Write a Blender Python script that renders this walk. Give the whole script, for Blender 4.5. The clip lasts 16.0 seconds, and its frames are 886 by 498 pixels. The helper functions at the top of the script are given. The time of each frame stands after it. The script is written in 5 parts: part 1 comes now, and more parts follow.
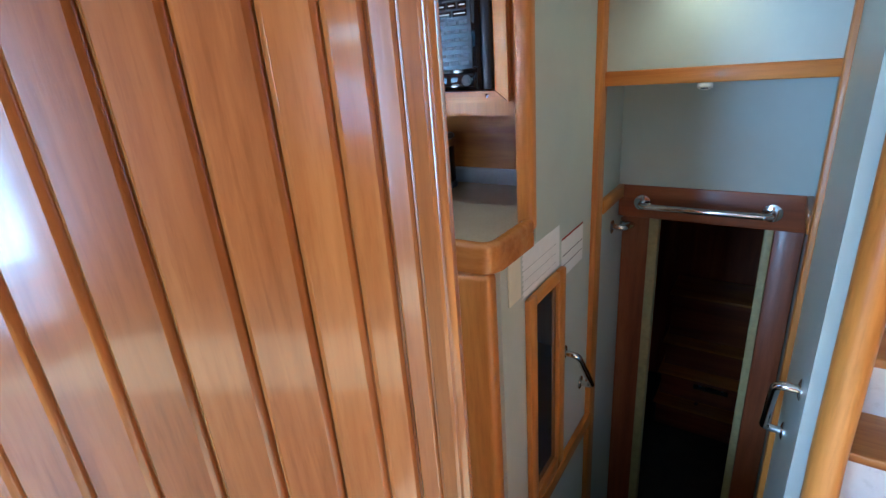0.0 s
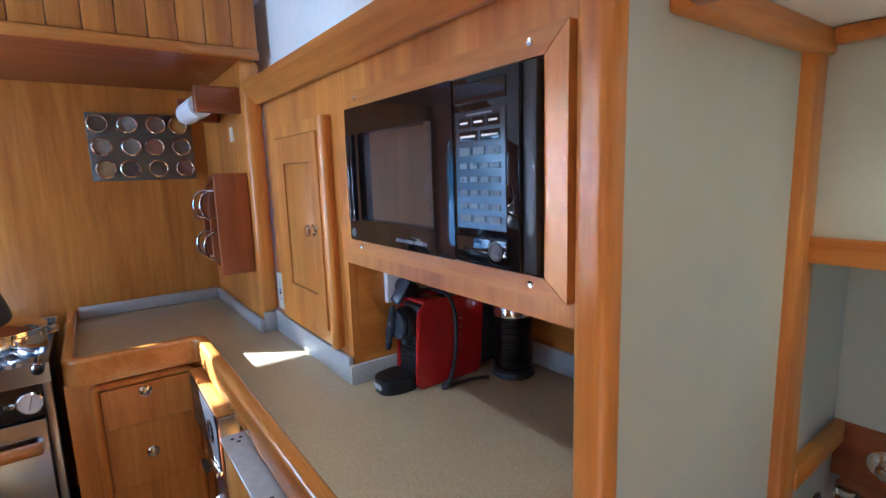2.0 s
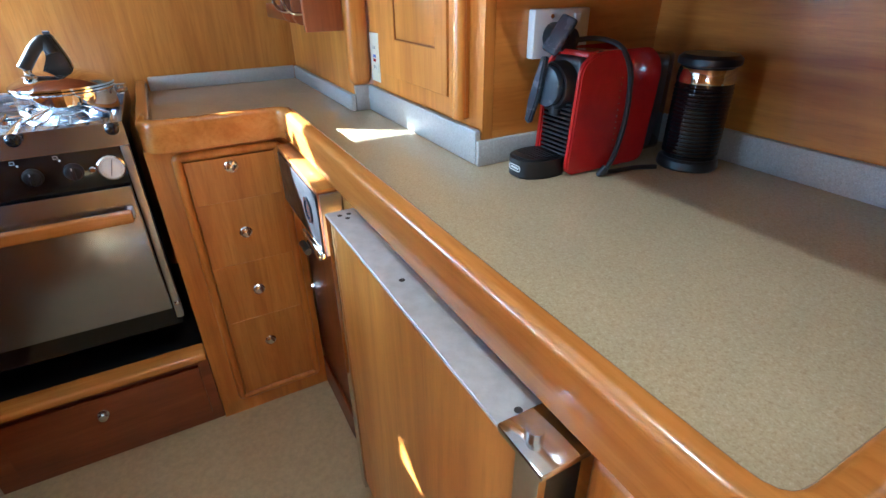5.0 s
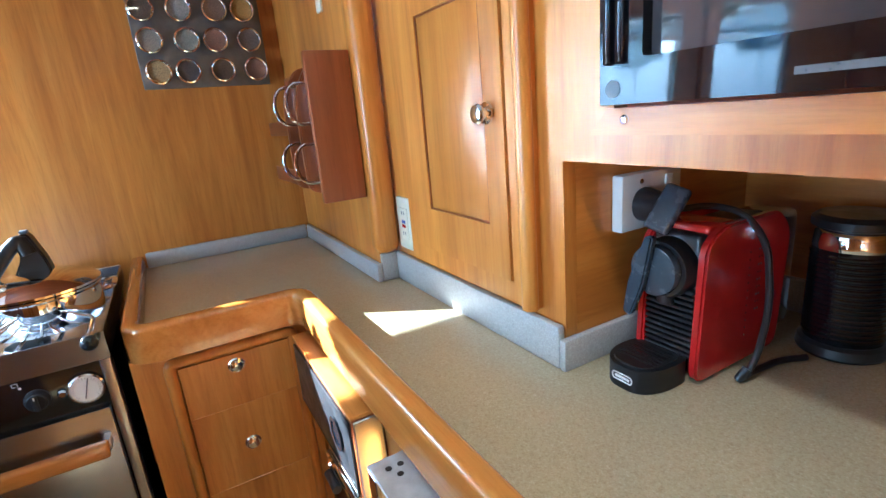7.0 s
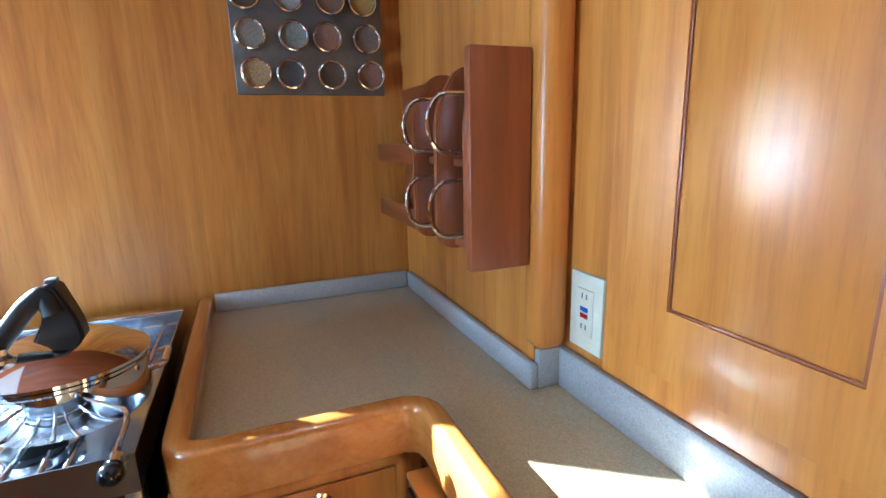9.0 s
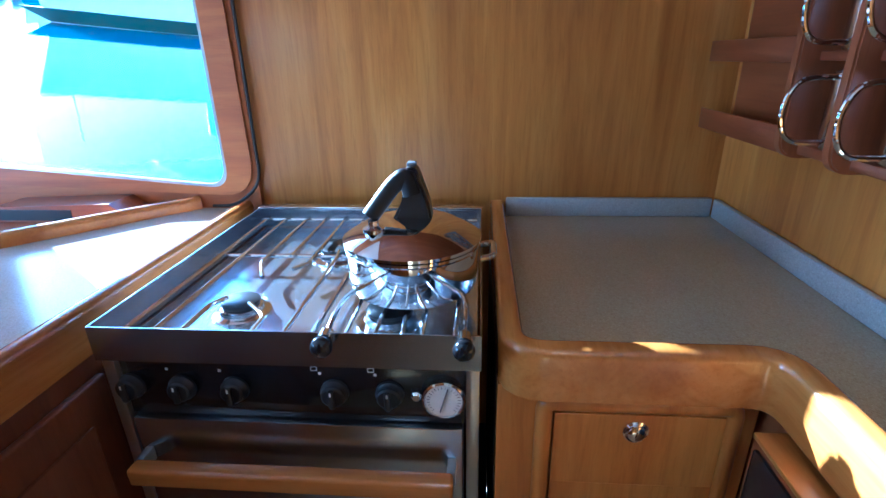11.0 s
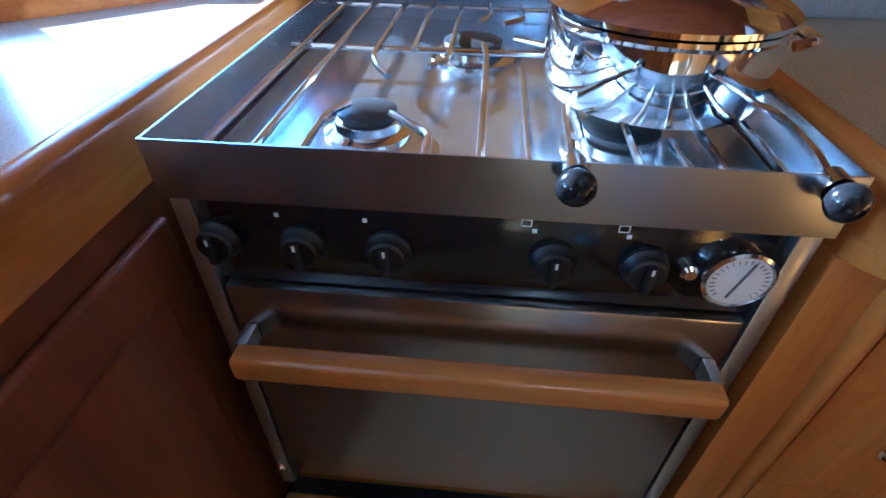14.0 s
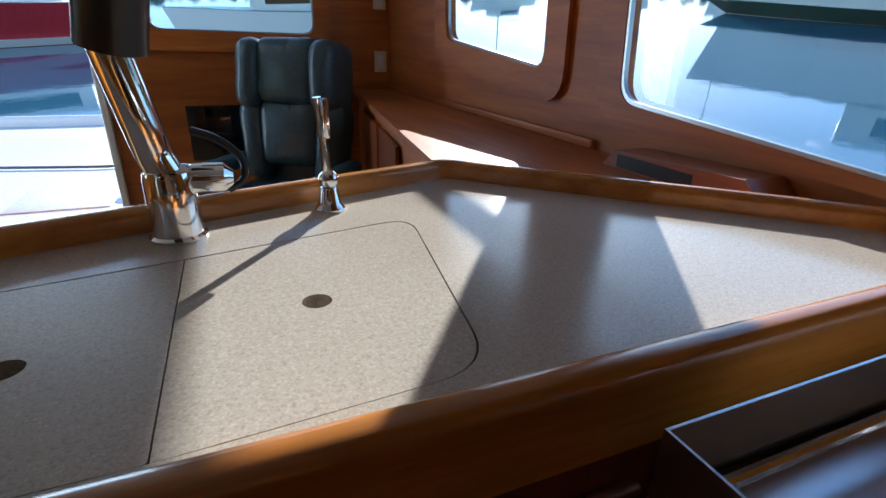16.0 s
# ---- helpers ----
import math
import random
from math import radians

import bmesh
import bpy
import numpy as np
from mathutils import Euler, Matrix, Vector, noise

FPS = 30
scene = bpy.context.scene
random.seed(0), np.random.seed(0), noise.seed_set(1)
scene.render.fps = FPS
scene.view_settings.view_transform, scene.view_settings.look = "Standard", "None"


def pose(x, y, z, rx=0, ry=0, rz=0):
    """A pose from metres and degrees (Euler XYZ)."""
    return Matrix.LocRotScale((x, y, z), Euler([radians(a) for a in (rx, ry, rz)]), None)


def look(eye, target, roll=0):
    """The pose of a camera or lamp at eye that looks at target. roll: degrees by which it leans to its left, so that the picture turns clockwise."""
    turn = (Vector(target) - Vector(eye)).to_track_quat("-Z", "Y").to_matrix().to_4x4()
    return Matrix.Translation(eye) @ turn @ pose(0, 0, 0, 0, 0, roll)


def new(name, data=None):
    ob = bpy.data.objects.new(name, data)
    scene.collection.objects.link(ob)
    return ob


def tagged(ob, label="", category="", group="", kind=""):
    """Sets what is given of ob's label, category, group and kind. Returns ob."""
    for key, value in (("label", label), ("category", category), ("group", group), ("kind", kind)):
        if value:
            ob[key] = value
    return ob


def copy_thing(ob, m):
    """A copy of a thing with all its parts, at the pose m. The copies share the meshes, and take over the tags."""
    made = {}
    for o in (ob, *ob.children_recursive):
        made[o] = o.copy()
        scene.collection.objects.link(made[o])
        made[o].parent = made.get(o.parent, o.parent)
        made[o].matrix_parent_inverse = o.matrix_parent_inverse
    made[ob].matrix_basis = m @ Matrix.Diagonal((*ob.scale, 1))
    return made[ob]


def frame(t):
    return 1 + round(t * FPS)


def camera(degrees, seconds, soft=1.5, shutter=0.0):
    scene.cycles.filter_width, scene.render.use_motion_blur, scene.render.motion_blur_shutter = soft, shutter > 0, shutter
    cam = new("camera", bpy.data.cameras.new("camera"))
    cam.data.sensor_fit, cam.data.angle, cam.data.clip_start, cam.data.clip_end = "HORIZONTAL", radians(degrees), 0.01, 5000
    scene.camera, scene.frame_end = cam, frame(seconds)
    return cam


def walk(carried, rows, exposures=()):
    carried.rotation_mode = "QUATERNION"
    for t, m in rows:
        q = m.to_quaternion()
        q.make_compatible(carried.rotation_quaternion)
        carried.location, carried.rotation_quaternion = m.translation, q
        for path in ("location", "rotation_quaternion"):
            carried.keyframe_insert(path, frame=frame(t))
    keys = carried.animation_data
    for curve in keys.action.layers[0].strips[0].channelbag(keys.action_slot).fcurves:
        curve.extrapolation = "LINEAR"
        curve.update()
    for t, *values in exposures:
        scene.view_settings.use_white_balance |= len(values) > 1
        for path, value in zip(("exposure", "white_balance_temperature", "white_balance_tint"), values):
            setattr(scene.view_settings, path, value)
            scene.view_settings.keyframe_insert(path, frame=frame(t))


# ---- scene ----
cam = camera(84.4, 16.0)
PATH = [
    (0, (2.478, -1.123, 1.347), (1.394, 0.403, 0.642), -4.6),
    (0.5, (2.43, -0.903, 1.362), (1.363, 0.655, 0.704), -1.2),
    (1, (2.371, -0.732, 1.376), (1.21, 0.807, 0.844), -2.4),
    (1.5, (2.332, -0.582, 1.39), (0.928, 0.788, 0.999), -3.0),
    (2, (2.277, -0.421, 1.415), (0.676, 0.738, 1.104), -1.8),
    (2.5, (2.215, -0.349, 1.398), (0.552, 0.69, 1.004), -3.9),
    (3, (2.157, -0.371, 1.361), (0.483, 0.555, 0.776), -2.8),
    (3.5, (2.092, -0.428, 1.291), (0.508, 0.434, 0.426), -0.4),
    (3.7, (2.071, -0.447, 1.268), (0.542, 0.391, 0.289), -0.2),
    (6, (1.878, -0.427, 1.22), (0.294, 0.411, 0.331), -2.6),
    (6.5, (1.777, -0.409, 1.259), (0.149, 0.567, 0.63), -3.4),
    (7, (1.706, -0.394, 1.287), (0.017, 0.532, 0.747), -5.1),
    (7.5, (1.611, -0.37, 1.306), (-0.09, 0.582, 0.86), -3.5),
    (8, (1.482, -0.368, 1.298), (-0.232, 0.546, 0.82), -2.5),
    (10.3, (1.17, -0.493, 1.323), (-0.761, -0.275, 0.849), -0.8),
    (10.5, (1.175, -0.512, 1.318), (-0.747, -0.408, 0.773), -1.1),
    (11, (1.185, -0.554, 1.277), (-0.67, -0.703, 0.545), -1.1),
    (11.5, (1.201, -0.584, 1.24), (-0.508, -0.885, 0.245), -0.2),
    (12, (1.174, -0.612, 1.188), (-0.425, -0.86, 0.013), 0.5),
    (12.5, (1.091, -0.675, 1.124), (-0.462, -0.767, -0.133), 1.3),
    (13, (1.017, -0.734, 1.099), (-0.506, -0.718, -0.198), 0.9),
    (13.5, (0.988, -0.767, 1.085), (-0.527, -0.758, -0.221), 1.7),
    (14, (0.968, -0.82, 1.119), (-0.58, -0.947, -0.142), 0.8),
    (14.5, (0.929, -0.884, 1.143), (-0.605, -1.514, 0.025), -1.3),
    (15, (0.828, -0.959, 1.098), (-0.495, -2.13, 0.16), -1.2),
    (15.5, (0.83, -0.948, 1.132), (-0.154, -2.468, 0.283), -0.0),
    (16, (0.855, -0.93, 1.145), (0.132, -2.63, 0.379), 1.7),
]
EXPOSURES = [(0, 3.2, 4350, 2), (0.5, 3.25, 4250, -2), (1, 3.45, 4550, 4), (2, 3.5, 4650, 8), (3, 3.65, 4500, 6), (3.5, 4.05, 4600, 4), (6.5, 4.15, 4700, -2), (7.5, 4.0, 4750, 0), (8, 3.92, 4700, 0), (10.3, 4.05, 4200, -2), (11, 3.4, 3850, 0), (12, 2.65, 3450, -3), (12.5, 2.85, 3450, -3), (13, 3.3, 3500, -3), (13.5, 3.4, 3550, -3), (14, 3.55, 4000, 0), (14.5, 2.6, 4450, 4), (15, 1.65, 4750, 4), (15.5, 1.25, 5200, 6), (16, 1.05, 5700, 8)]
walk(cam, [(t, look(eye, target, roll)) for t, eye, target, roll in PATH], EXPOSURES)

# ---- world, sun, exposure ----
SUN_EL, SUN_AZ = radians(22.0), math.atan2(-0.587, -0.81)
world = bpy.data.worlds.new("sky")
scene.world = world
world.use_nodes = True
wt = world.node_tree
sky = wt.nodes.new("ShaderNodeTexSky")
sky.sky_type, sky.sun_disc, sky.sun_elevation, sky.sun_rotation = "NISHITA", False, SUN_EL, SUN_AZ
sky.dust_density, sky.ozone_density = 0.25, 2.5
wt.links.new(sky.outputs[0], wt.nodes["Background"].inputs[0])
wt.nodes["Background"].inputs[1].default_value = 0.15
sun = new("sun", bpy.data.lights.new("sun", "SUN"))
sun.data.energy, sun.data.angle, sun.data.color = 5.0, radians(0.5), (1.0, 0.95, 0.86)
sun.matrix_world = look((-50, -86, 40), (-50 + 0.587 * math.cos(SUN_EL), -86 + 0.81 * math.cos(SUN_EL), 40 - math.sin(SUN_EL)))


def sky_lamp(name, place, target, w, h, watts, colour=(0.72, 0.88, 1.0)):
    """An added area lamp in an opening, boosting the sky's own daylight."""
    ob = new(name, bpy.data.lights.new(name, "AREA"))
    ob.data.shape, ob.data.size, ob.data.size_y, ob.data.energy, ob.data.color = "RECTANGLE", w, h, watts, colour
    ob.matrix_world = look(place, target)
    return ob


# Fill lamp added in the aft doorway to brighten the galley.
sky_lamp("doorway_fill", (1.8, -3.87, 1.15), (1.3, 0, 1.15), 0.65, 1.3, 6)


# ---- materials ----
def mat_base(name):
    m = bpy.data.materials.new(name)
    m.use_nodes = True
    return m, m.node_tree, m.node_tree.nodes["Principled BSDF"]


def nd(t, kind, **kw):
    n = t.nodes.new(kind)
    for k, v in kw.items():
        n.inputs[k].default_value = v
    return n


def ramp(t, fac, stops):
    r = t.nodes.new("ShaderNodeValToRGB")
    while len(r.color_ramp.elements) < len(stops):
        r.color_ramp.elements.new(0.5)
    for e, (p, c) in zip(r.color_ramp.elements, stops):
        e.position, e.color = p, (*c, 1)
    t.links.new(fac, r.inputs[0])
    return r.outputs[0]


def mixrgb(t, kind, fac, a, b):
    n = t.nodes.new("ShaderNodeMix")
    n.data_type, n.blend_type = "RGBA", kind
    if isinstance(fac, float):
        n.inputs[0].default_value = fac
    else:
        t.links.new(fac, n.inputs[0])
    for s, v in ((6, a), (7, b)):
        if isinstance(v, tuple):
            n.inputs[s].default_value = (*v, 1)
        else:
            t.links.new(v, n.inputs[s])
    return n.outputs[2]


def bump(t, p, height, strength, dist=0.002):
    b = nd(t, "ShaderNodeBump", Strength=strength, Distance=dist)
    t.links.new(height, b.inputs["Height"])
    t.links.new(b.outputs[0], p.inputs["Normal"])


def coords(t, scale=(1, 1, 1)):
    tc, mp = t.nodes.new("ShaderNodeTexCoord"), t.nodes.new("ShaderNodeMapping")
    info = t.nodes.new("ShaderNodeObjectInfo")
    mul = t.nodes.new("ShaderNodeMath")
    mul.operation = "MULTIPLY"
    mul.inputs[1].default_value = 7.0
    t.links.new(info.outputs["Random"], mul.inputs[0])
    t.links.new(tc.outputs["Object"], mp.inputs[0])
    t.links.new(mul.outputs[0], mp.inputs["Location"])
    mp.inputs["Scale"].default_value = scale
    return mp.outputs[0], info.outputs["Random"]


def wood(name, grain, dark, mid, light, rough=0.22, coat=0.3):
    m, t, p = mat_base(name)
    s = [9.0, 9.0, 9.0]
    s["xyz".index(grain)] = 0.7
    v, rnd = coords(t, s)
    a = nd(t, "ShaderNodeTexNoise", Scale=1.6, Detail=7.0, Roughness=0.62, Distortion=0.5)
    b = nd(t, "ShaderNodeTexNoise", Scale=14.0, Detail=4.0, Roughness=0.7)
    c = nd(t, "ShaderNodeTexNoise", Scale=0.5, Detail=2.0)
    f = nd(t, "ShaderNodeTexNoise", Scale=0.8, Detail=3.0, Roughness=0.5, Distortion=1.6)
    for n in (a, b, c, f):
        t.links.new(v, n.inputs["Vector"])
    col = ramp(t, a.outputs[0], ((0.3, dark), (0.5, mid), (0.68, light)))
    pores = ramp(t, b.outputs[0], ((0.36, (0.62, 0.55, 0.48)), (0.5, (1, 1, 1))))
    col = mixrgb(t, "MULTIPLY", 0.3, col, pores)
    patch = ramp(t, c.outputs[0], ((0.36, (0.78, 0.72, 0.66)), (0.64, (1.1, 1.1, 1.1))))
    col = mixrgb(t, "MULTIPLY", 0.8, col, patch)
    streak = ramp(t, f.outputs[0], ((0.4, (1.04, 1.04, 1.04)), (0.5, (0.74, 0.66, 0.56)), (0.56, (1.0, 1.0, 1.0)), (0.66, (0.82, 0.76, 0.68))))
    col = mixrgb(t, "MULTIPLY", 0.38, col, streak)
    tone = ramp(t, rnd, ((0.0, (0.88, 0.86, 0.84)), (1.0, (1.08, 1.08, 1.06))))
    col = mixrgb(t, "MULTIPLY", 1.0, col, tone)
    t.links.new(col, p.inputs["Base Color"])
    p.inputs["Roughness"].default_value = rough + 0.08
    p.inputs["Coat Weight"].default_value, p.inputs["Coat Roughness"].default_value = coat, rough * 0.5
    bump(t, p, b.outputs[0], 0.08)
    return m


TEAK = ((0.41, 0.138, 0.018), (0.57, 0.23, 0.033), (0.67, 0.31, 0.06))
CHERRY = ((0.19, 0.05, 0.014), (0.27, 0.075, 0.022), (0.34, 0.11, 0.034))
WOOD = {g: wood("varnished_teak_" + g, g, *TEAK, rough=0.28, coat=0.14) for g in "xyz"}
RAILW = {g: wood("varnished_rail_" + g, g, (0.42, 0.145, 0.022), (0.56, 0.225, 0.038), (0.64, 0.295, 0.062), 0.17, 0.6) for g in "xyz"}
BULKW = wood("bulkhead_plank_wood", "z", (0.27, 0.085, 0.016), (0.38, 0.135, 0.026), (0.45, 0.18, 0.04), 0.16, 0.9)
# Cherry darkened: the galley-side shade is put into the peninsula's colour.
SHADEDW = {g: wood("shaded_cherry_wood_" + g, g, (0.1, 0.027, 0.008), (0.15, 0.042, 0.012), (0.19, 0.06, 0.018), rough=0.34, coat=0.2) for g in "xyz"}
SALOONW = {g: wood("saloon_wood_" + g, g, (0.33, 0.085, 0.01), (0.45, 0.13, 0.016), (0.53, 0.18, 0.028), rough=0.45, coat=0.05) for g in "xyz"}
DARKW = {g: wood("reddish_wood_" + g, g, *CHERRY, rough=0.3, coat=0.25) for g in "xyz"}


def plain(name, colour, rough=0.4, metal=0.0, var=0.12, scale=40.0, coat=0.0, bumpy=0.0, stretch=(1, 1, 1), even=False):
    m, t, p = mat_base(name)
    v, rnd = coords(t, stretch)
    a = nd(t, "ShaderNodeTexNoise", Scale=scale, Detail=5.0, Roughness=0.65)
    b = nd(t, "ShaderNodeTexNoise", Scale=scale / 14, Detail=2.0)
    t.links.new(v, a.inputs["Vector"])
    t.links.new(v, b.inputs["Vector"])
    lo, hi = tuple(c * (1 - var) for c in colour), tuple(min(1, c * (1 + var)) for c in colour)
    col = ramp(t, a.outputs[0], ((0.35, lo), (0.65, hi)))
    big = ramp(t, b.outputs[0], ((0.35, (1 - var / 2,) * 3), (0.65, (1 + var / 2,) * 3)))
    col = mixrgb(t, "MULTIPLY", 0.7, col, big)
    t.links.new(col, p.inputs["Base Color"])
    r = ramp(t, a.outputs[0], ((0.3, (max(0.02, rough * 0.8),) * 3), (0.7, (min(1, rough * 1.25),) * 3)))
    if even:
        p.inputs["Roughness"].default_value = rough
    else:
        t.links.new(r, p.inputs["Roughness"])
    p.inputs["Metallic"].default_value = metal
    p.inputs["Coat Weight"].default_value = coat
    if bumpy:
        bump(t, p, a.outputs[0], bumpy)
    return m


def speckled(name, base, dark, light, rough=0.2):
    m, t, p = mat_base(name)
    v, rnd = coords(t)
    a = nd(t, "ShaderNodeTexNoise", Scale=420.0, Detail=2.0, Roughness=0.6)
    b = nd(t, "ShaderNodeTexNoise", Scale=190.0, Detail=3.0, Roughness=0.7)
    c = nd(t, "ShaderNodeTexNoise", Scale=5.0, Detail=3.0)
    for n in (a, b, c):
        t.links.new(v, n.inputs["Vector"])
    col = ramp(t, a.outputs[0], ((0.33, dark), (0.45, base), (0.58, base), (0.68, light)))
    col2 = ramp(t, b.outputs[0], ((0.36, (0.8, 0.76, 0.72)), (0.5, (1, 1, 1)), (0.66, (1.08, 1.08, 1.08))))
    col = mixrgb(t, "MULTIPLY", 0.45, col, col2)
    col = mixrgb(t, "MULTIPLY", 0.6, col, ramp(t, c.outputs[0], ((0.35, (0.93, 0.93, 0.93)), (0.65, (1.04, 1.04, 1.04)))))
    t.links.new(col, p.inputs["Base Color"])
    r = ramp(t, c.outputs[0], ((0.3, (rough * 0.85,) * 3), (0.7, (rough * 1.2,) * 3)))
    t.links.new(r, p.inputs["Roughness"])
    return m


STONE = speckled("beige_solid_surface", (0.48, 0.405, 0.255), (0.4, 0.32, 0.19), (0.55, 0.48, 0.33))
STONE2 = speckled("pale_solid_surface", (0.46, 0.40, 0.33), (0.37, 0.31, 0.25), (0.54, 0.49, 0.42), 0.16)
SPLASH = speckled("grey_solid_surface", (0.42, 0.41, 0.39), (0.34, 0.33, 0.31), (0.52, 0.51, 0.5), 0.35)
LAMINATE = plain("pale_laminate", (0.5, 0.545, 0.5), 0.36, var=0.02, scale=9, even=True)
WHITE = plain("white_headliner", (0.8, 0.8, 0.78), 0.5, var=0.03)
STEEL = plain("brushed_steel", (0.52, 0.54, 0.57), 0.3, 1.0, 0.02, 60, stretch=(1, 0.05, 6), even=True)
DARKSTEEL = plain("dark_steel", (0.4, 0.43, 0.49), 0.24, 1.0, 0.03, 50, even=True)
STEELX = plain("polished_steel", (0.66, 0.66, 0.66), 0.12, 1.0, 0.06, 30)
CHROME = plain("chrome", (0.82, 0.82, 0.83), 0.05, 1.0, 0.03)
HOBPLATE = plain("stained_hob_plate", (0.58, 0.63, 0.7), 0.24, 1.0, 0.04, 14, even=True)
KNOBBLACK = plain("matt_black_knob", (0.008, 0.008, 0.01), 0.45, var=0.2)
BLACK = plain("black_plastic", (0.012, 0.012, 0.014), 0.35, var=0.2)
ENAMEL = plain("black_enamel", (0.01, 0.01, 0.012), 0.12, var=0.2, scale=8)
GLOSS = plain("black_gloss", (0.006, 0.006, 0.008), 0.04, var=0.2, scale=6)
TINT = plain("smoked_glass", (0.05, 0.052, 0.06), 0.03, var=0.1, scale=4, coat=1.0)
GREYP = plain("grey_plastic", (0.09, 0.1, 0.12), 0.3)
KEYPAD = plain("dark_keypad", (0.022, 0.026, 0.034), 0.12)
PRINT = plain("grey_print", (0.085, 0.1, 0.12), 0.3)
RED = plain("red_plastic", (0.42, 0.012, 0.012), 0.16, var=0.08, coat=0.6)
IVORY = plain("ivory_plastic", (0.72, 0.68, 0.52), 0.4, var=0.04)
WHITEP = plain("white_plastic", (0.78, 0.78, 0.76), 0.4, var=0.03)
PAPER = plain("white_paper", (0.8, 0.8, 0.8), 0.8, var=0.03)
BREWGREY = plain("slate_plastic", (0.035, 0.045, 0.06), 0.25)
INK = plain("printed_ink", (0.12, 0.12, 0.13), 0.6)
LEATHER = plain("blue_grey_leather", (0.04, 0.08, 0.1), 0.34, var=0.25, scale=90, bumpy=0.25)
FLOORM = plain("tan_sole", (0.48, 0.37, 0.20), 0.45, var=0.1, scale=60, bumpy=0.1)
CARPET = plain("dark_carpet", (0.05, 0.043, 0.03), 0.9, var=0.3, scale=200, bumpy=0.4)
RUBBER = plain("dark_seal", (0.03, 0.02, 0.015), 0.6)
GELCOAT = plain("white_gelcoat", (0.8, 0.8, 0.78), 0.3, var=0.03)
TEAL = plain("teal_paint", (0.02, 0.22, 0.25), 0.3)
GREENP = plain("green_antifouling", (0.02, 0.07, 0.05), 0.6, var=0.3)
REDHULL = plain("red_hull_paint", (0.3, 0.015, 0.02), 0.25)
BLUEP = plain("blue_plastic", (0.02, 0.08, 0.4), 0.3)
ALU = plain("anodised_aluminium", (0.42, 0.43, 0.44), 0.32, 1.0, 0.03, even=True)
WOODS = plain("distant_trees", (0.05, 0.07, 0.035), 0.9, var=0.5, scale=0.6)


def pane_material():
    m, t, p = mat_base("window_glass")
    t.nodes.remove(p)
    tr, gl = t.nodes.new("ShaderNodeBsdfTransparent"), t.nodes.new("ShaderNodeBsdfGlossy")
    tr.inputs[0].default_value = (0.94, 0.97, 0.97, 1)
    gl.inputs["Roughness"].default_value = 0.02
    mx = t.nodes.new("ShaderNodeMixShader")
    mx.inputs[0].default_value = 0.06
    t.links.new(tr.outputs[0], mx.inputs[1])
    t.links.new(gl.outputs[0], mx.inputs[2])
    t.links.new(mx.outputs[0], t.nodes["Material Output"].inputs[0])
    return m


PANE = pane_material()


def water_material():
    m, t, p = mat_base("harbour_water")
    p.inputs["Base Color"].default_value = (0.02, 0.12, 0.2, 1)
    p.inputs["Roughness"].default_value = 0.04
    p.inputs["Specular IOR Level"].default_value = 0.75
    v, rnd = coords(t)
    a = nd(t, "ShaderNodeTexNoise", Scale=1.1, Detail=4.0)
    t.links.new(v, a.inputs["Vector"])
    bump(t, p, a.outputs[0], 0.1, 0.04)
    return m


WATER = water_material()


def glow(name, colour, strength):
    m, t, p = mat_base(name)
    p.inputs["Emission Color"].default_value = (*colour, 1)
    p.inputs["Emission Strength"].default_value = strength
    return m


LAMPGLOW = glow("warm_lamp", (1.0, 0.82, 0.5), 6.0)


# ---- mesh builders ----
def box(bm, x0, x1, y0, y1, z0, z1, bevel=0.0, seg=2):
    m = Matrix.LocRotScale(((x0 + x1) / 2, (y0 + y1) / 2, (z0 + z1) / 2), None, (abs(x1 - x0), abs(y1 - y0), abs(z1 - z0)))
    r = bmesh.ops.create_cube(bm, size=1.0, matrix=m)
    if bevel:
        es = list({e for v in r["verts"] for e in v.link_edges})
        bmesh.ops.bevel(bm, geom=es, offset=bevel, segments=seg, affect="EDGES", profile=0.5)
    return bm


def cyl(bm, p0, p1, r0, r1=None, seg=20):
    p0, p1 = Vector(p0), Vector(p1)
    d = p1 - p0
    m = Matrix.Translation((p0 + p1) / 2) @ d.to_track_quat("Z", "Y").to_matrix().to_4x4()
    bmesh.ops.create_cone(bm, cap_ends=True, segments=seg, radius1=r0, radius2=r0 if r1 is None else r1, depth=d.length, matrix=m)
    return bm


def ball(bm, c, r, scale=(1, 1, 1), seg=16):
    bmesh.ops.create_uvsphere(bm, u_segments=seg, v_segments=seg // 2 + 2, radius=r, matrix=Matrix.LocRotScale(c, None, scale))
    return bm


def lathe(bm, prof, place, axis=(0, 0, 1), seg=28):
    m = Matrix.Translation(place) @ Vector(axis).to_track_quat("Z", "Y").to_matrix().to_4x4()
    rings = []
    for r, z in prof:
        rings.append([bm.verts.new(m @ Vector((r * math.cos(2 * math.pi * i / seg), r * math.sin(2 * math.pi * i / seg), z))) for i in range(seg)])
    for a, b in zip(rings, rings[1:]):
        for i in range(seg):
            bm.faces.new((a[i], a[(i + 1) % seg], b[(i + 1) % seg], b[i]))
    bm.faces.new(rings[0][::-1])
    bm.faces.new(rings[-1])
    return bm


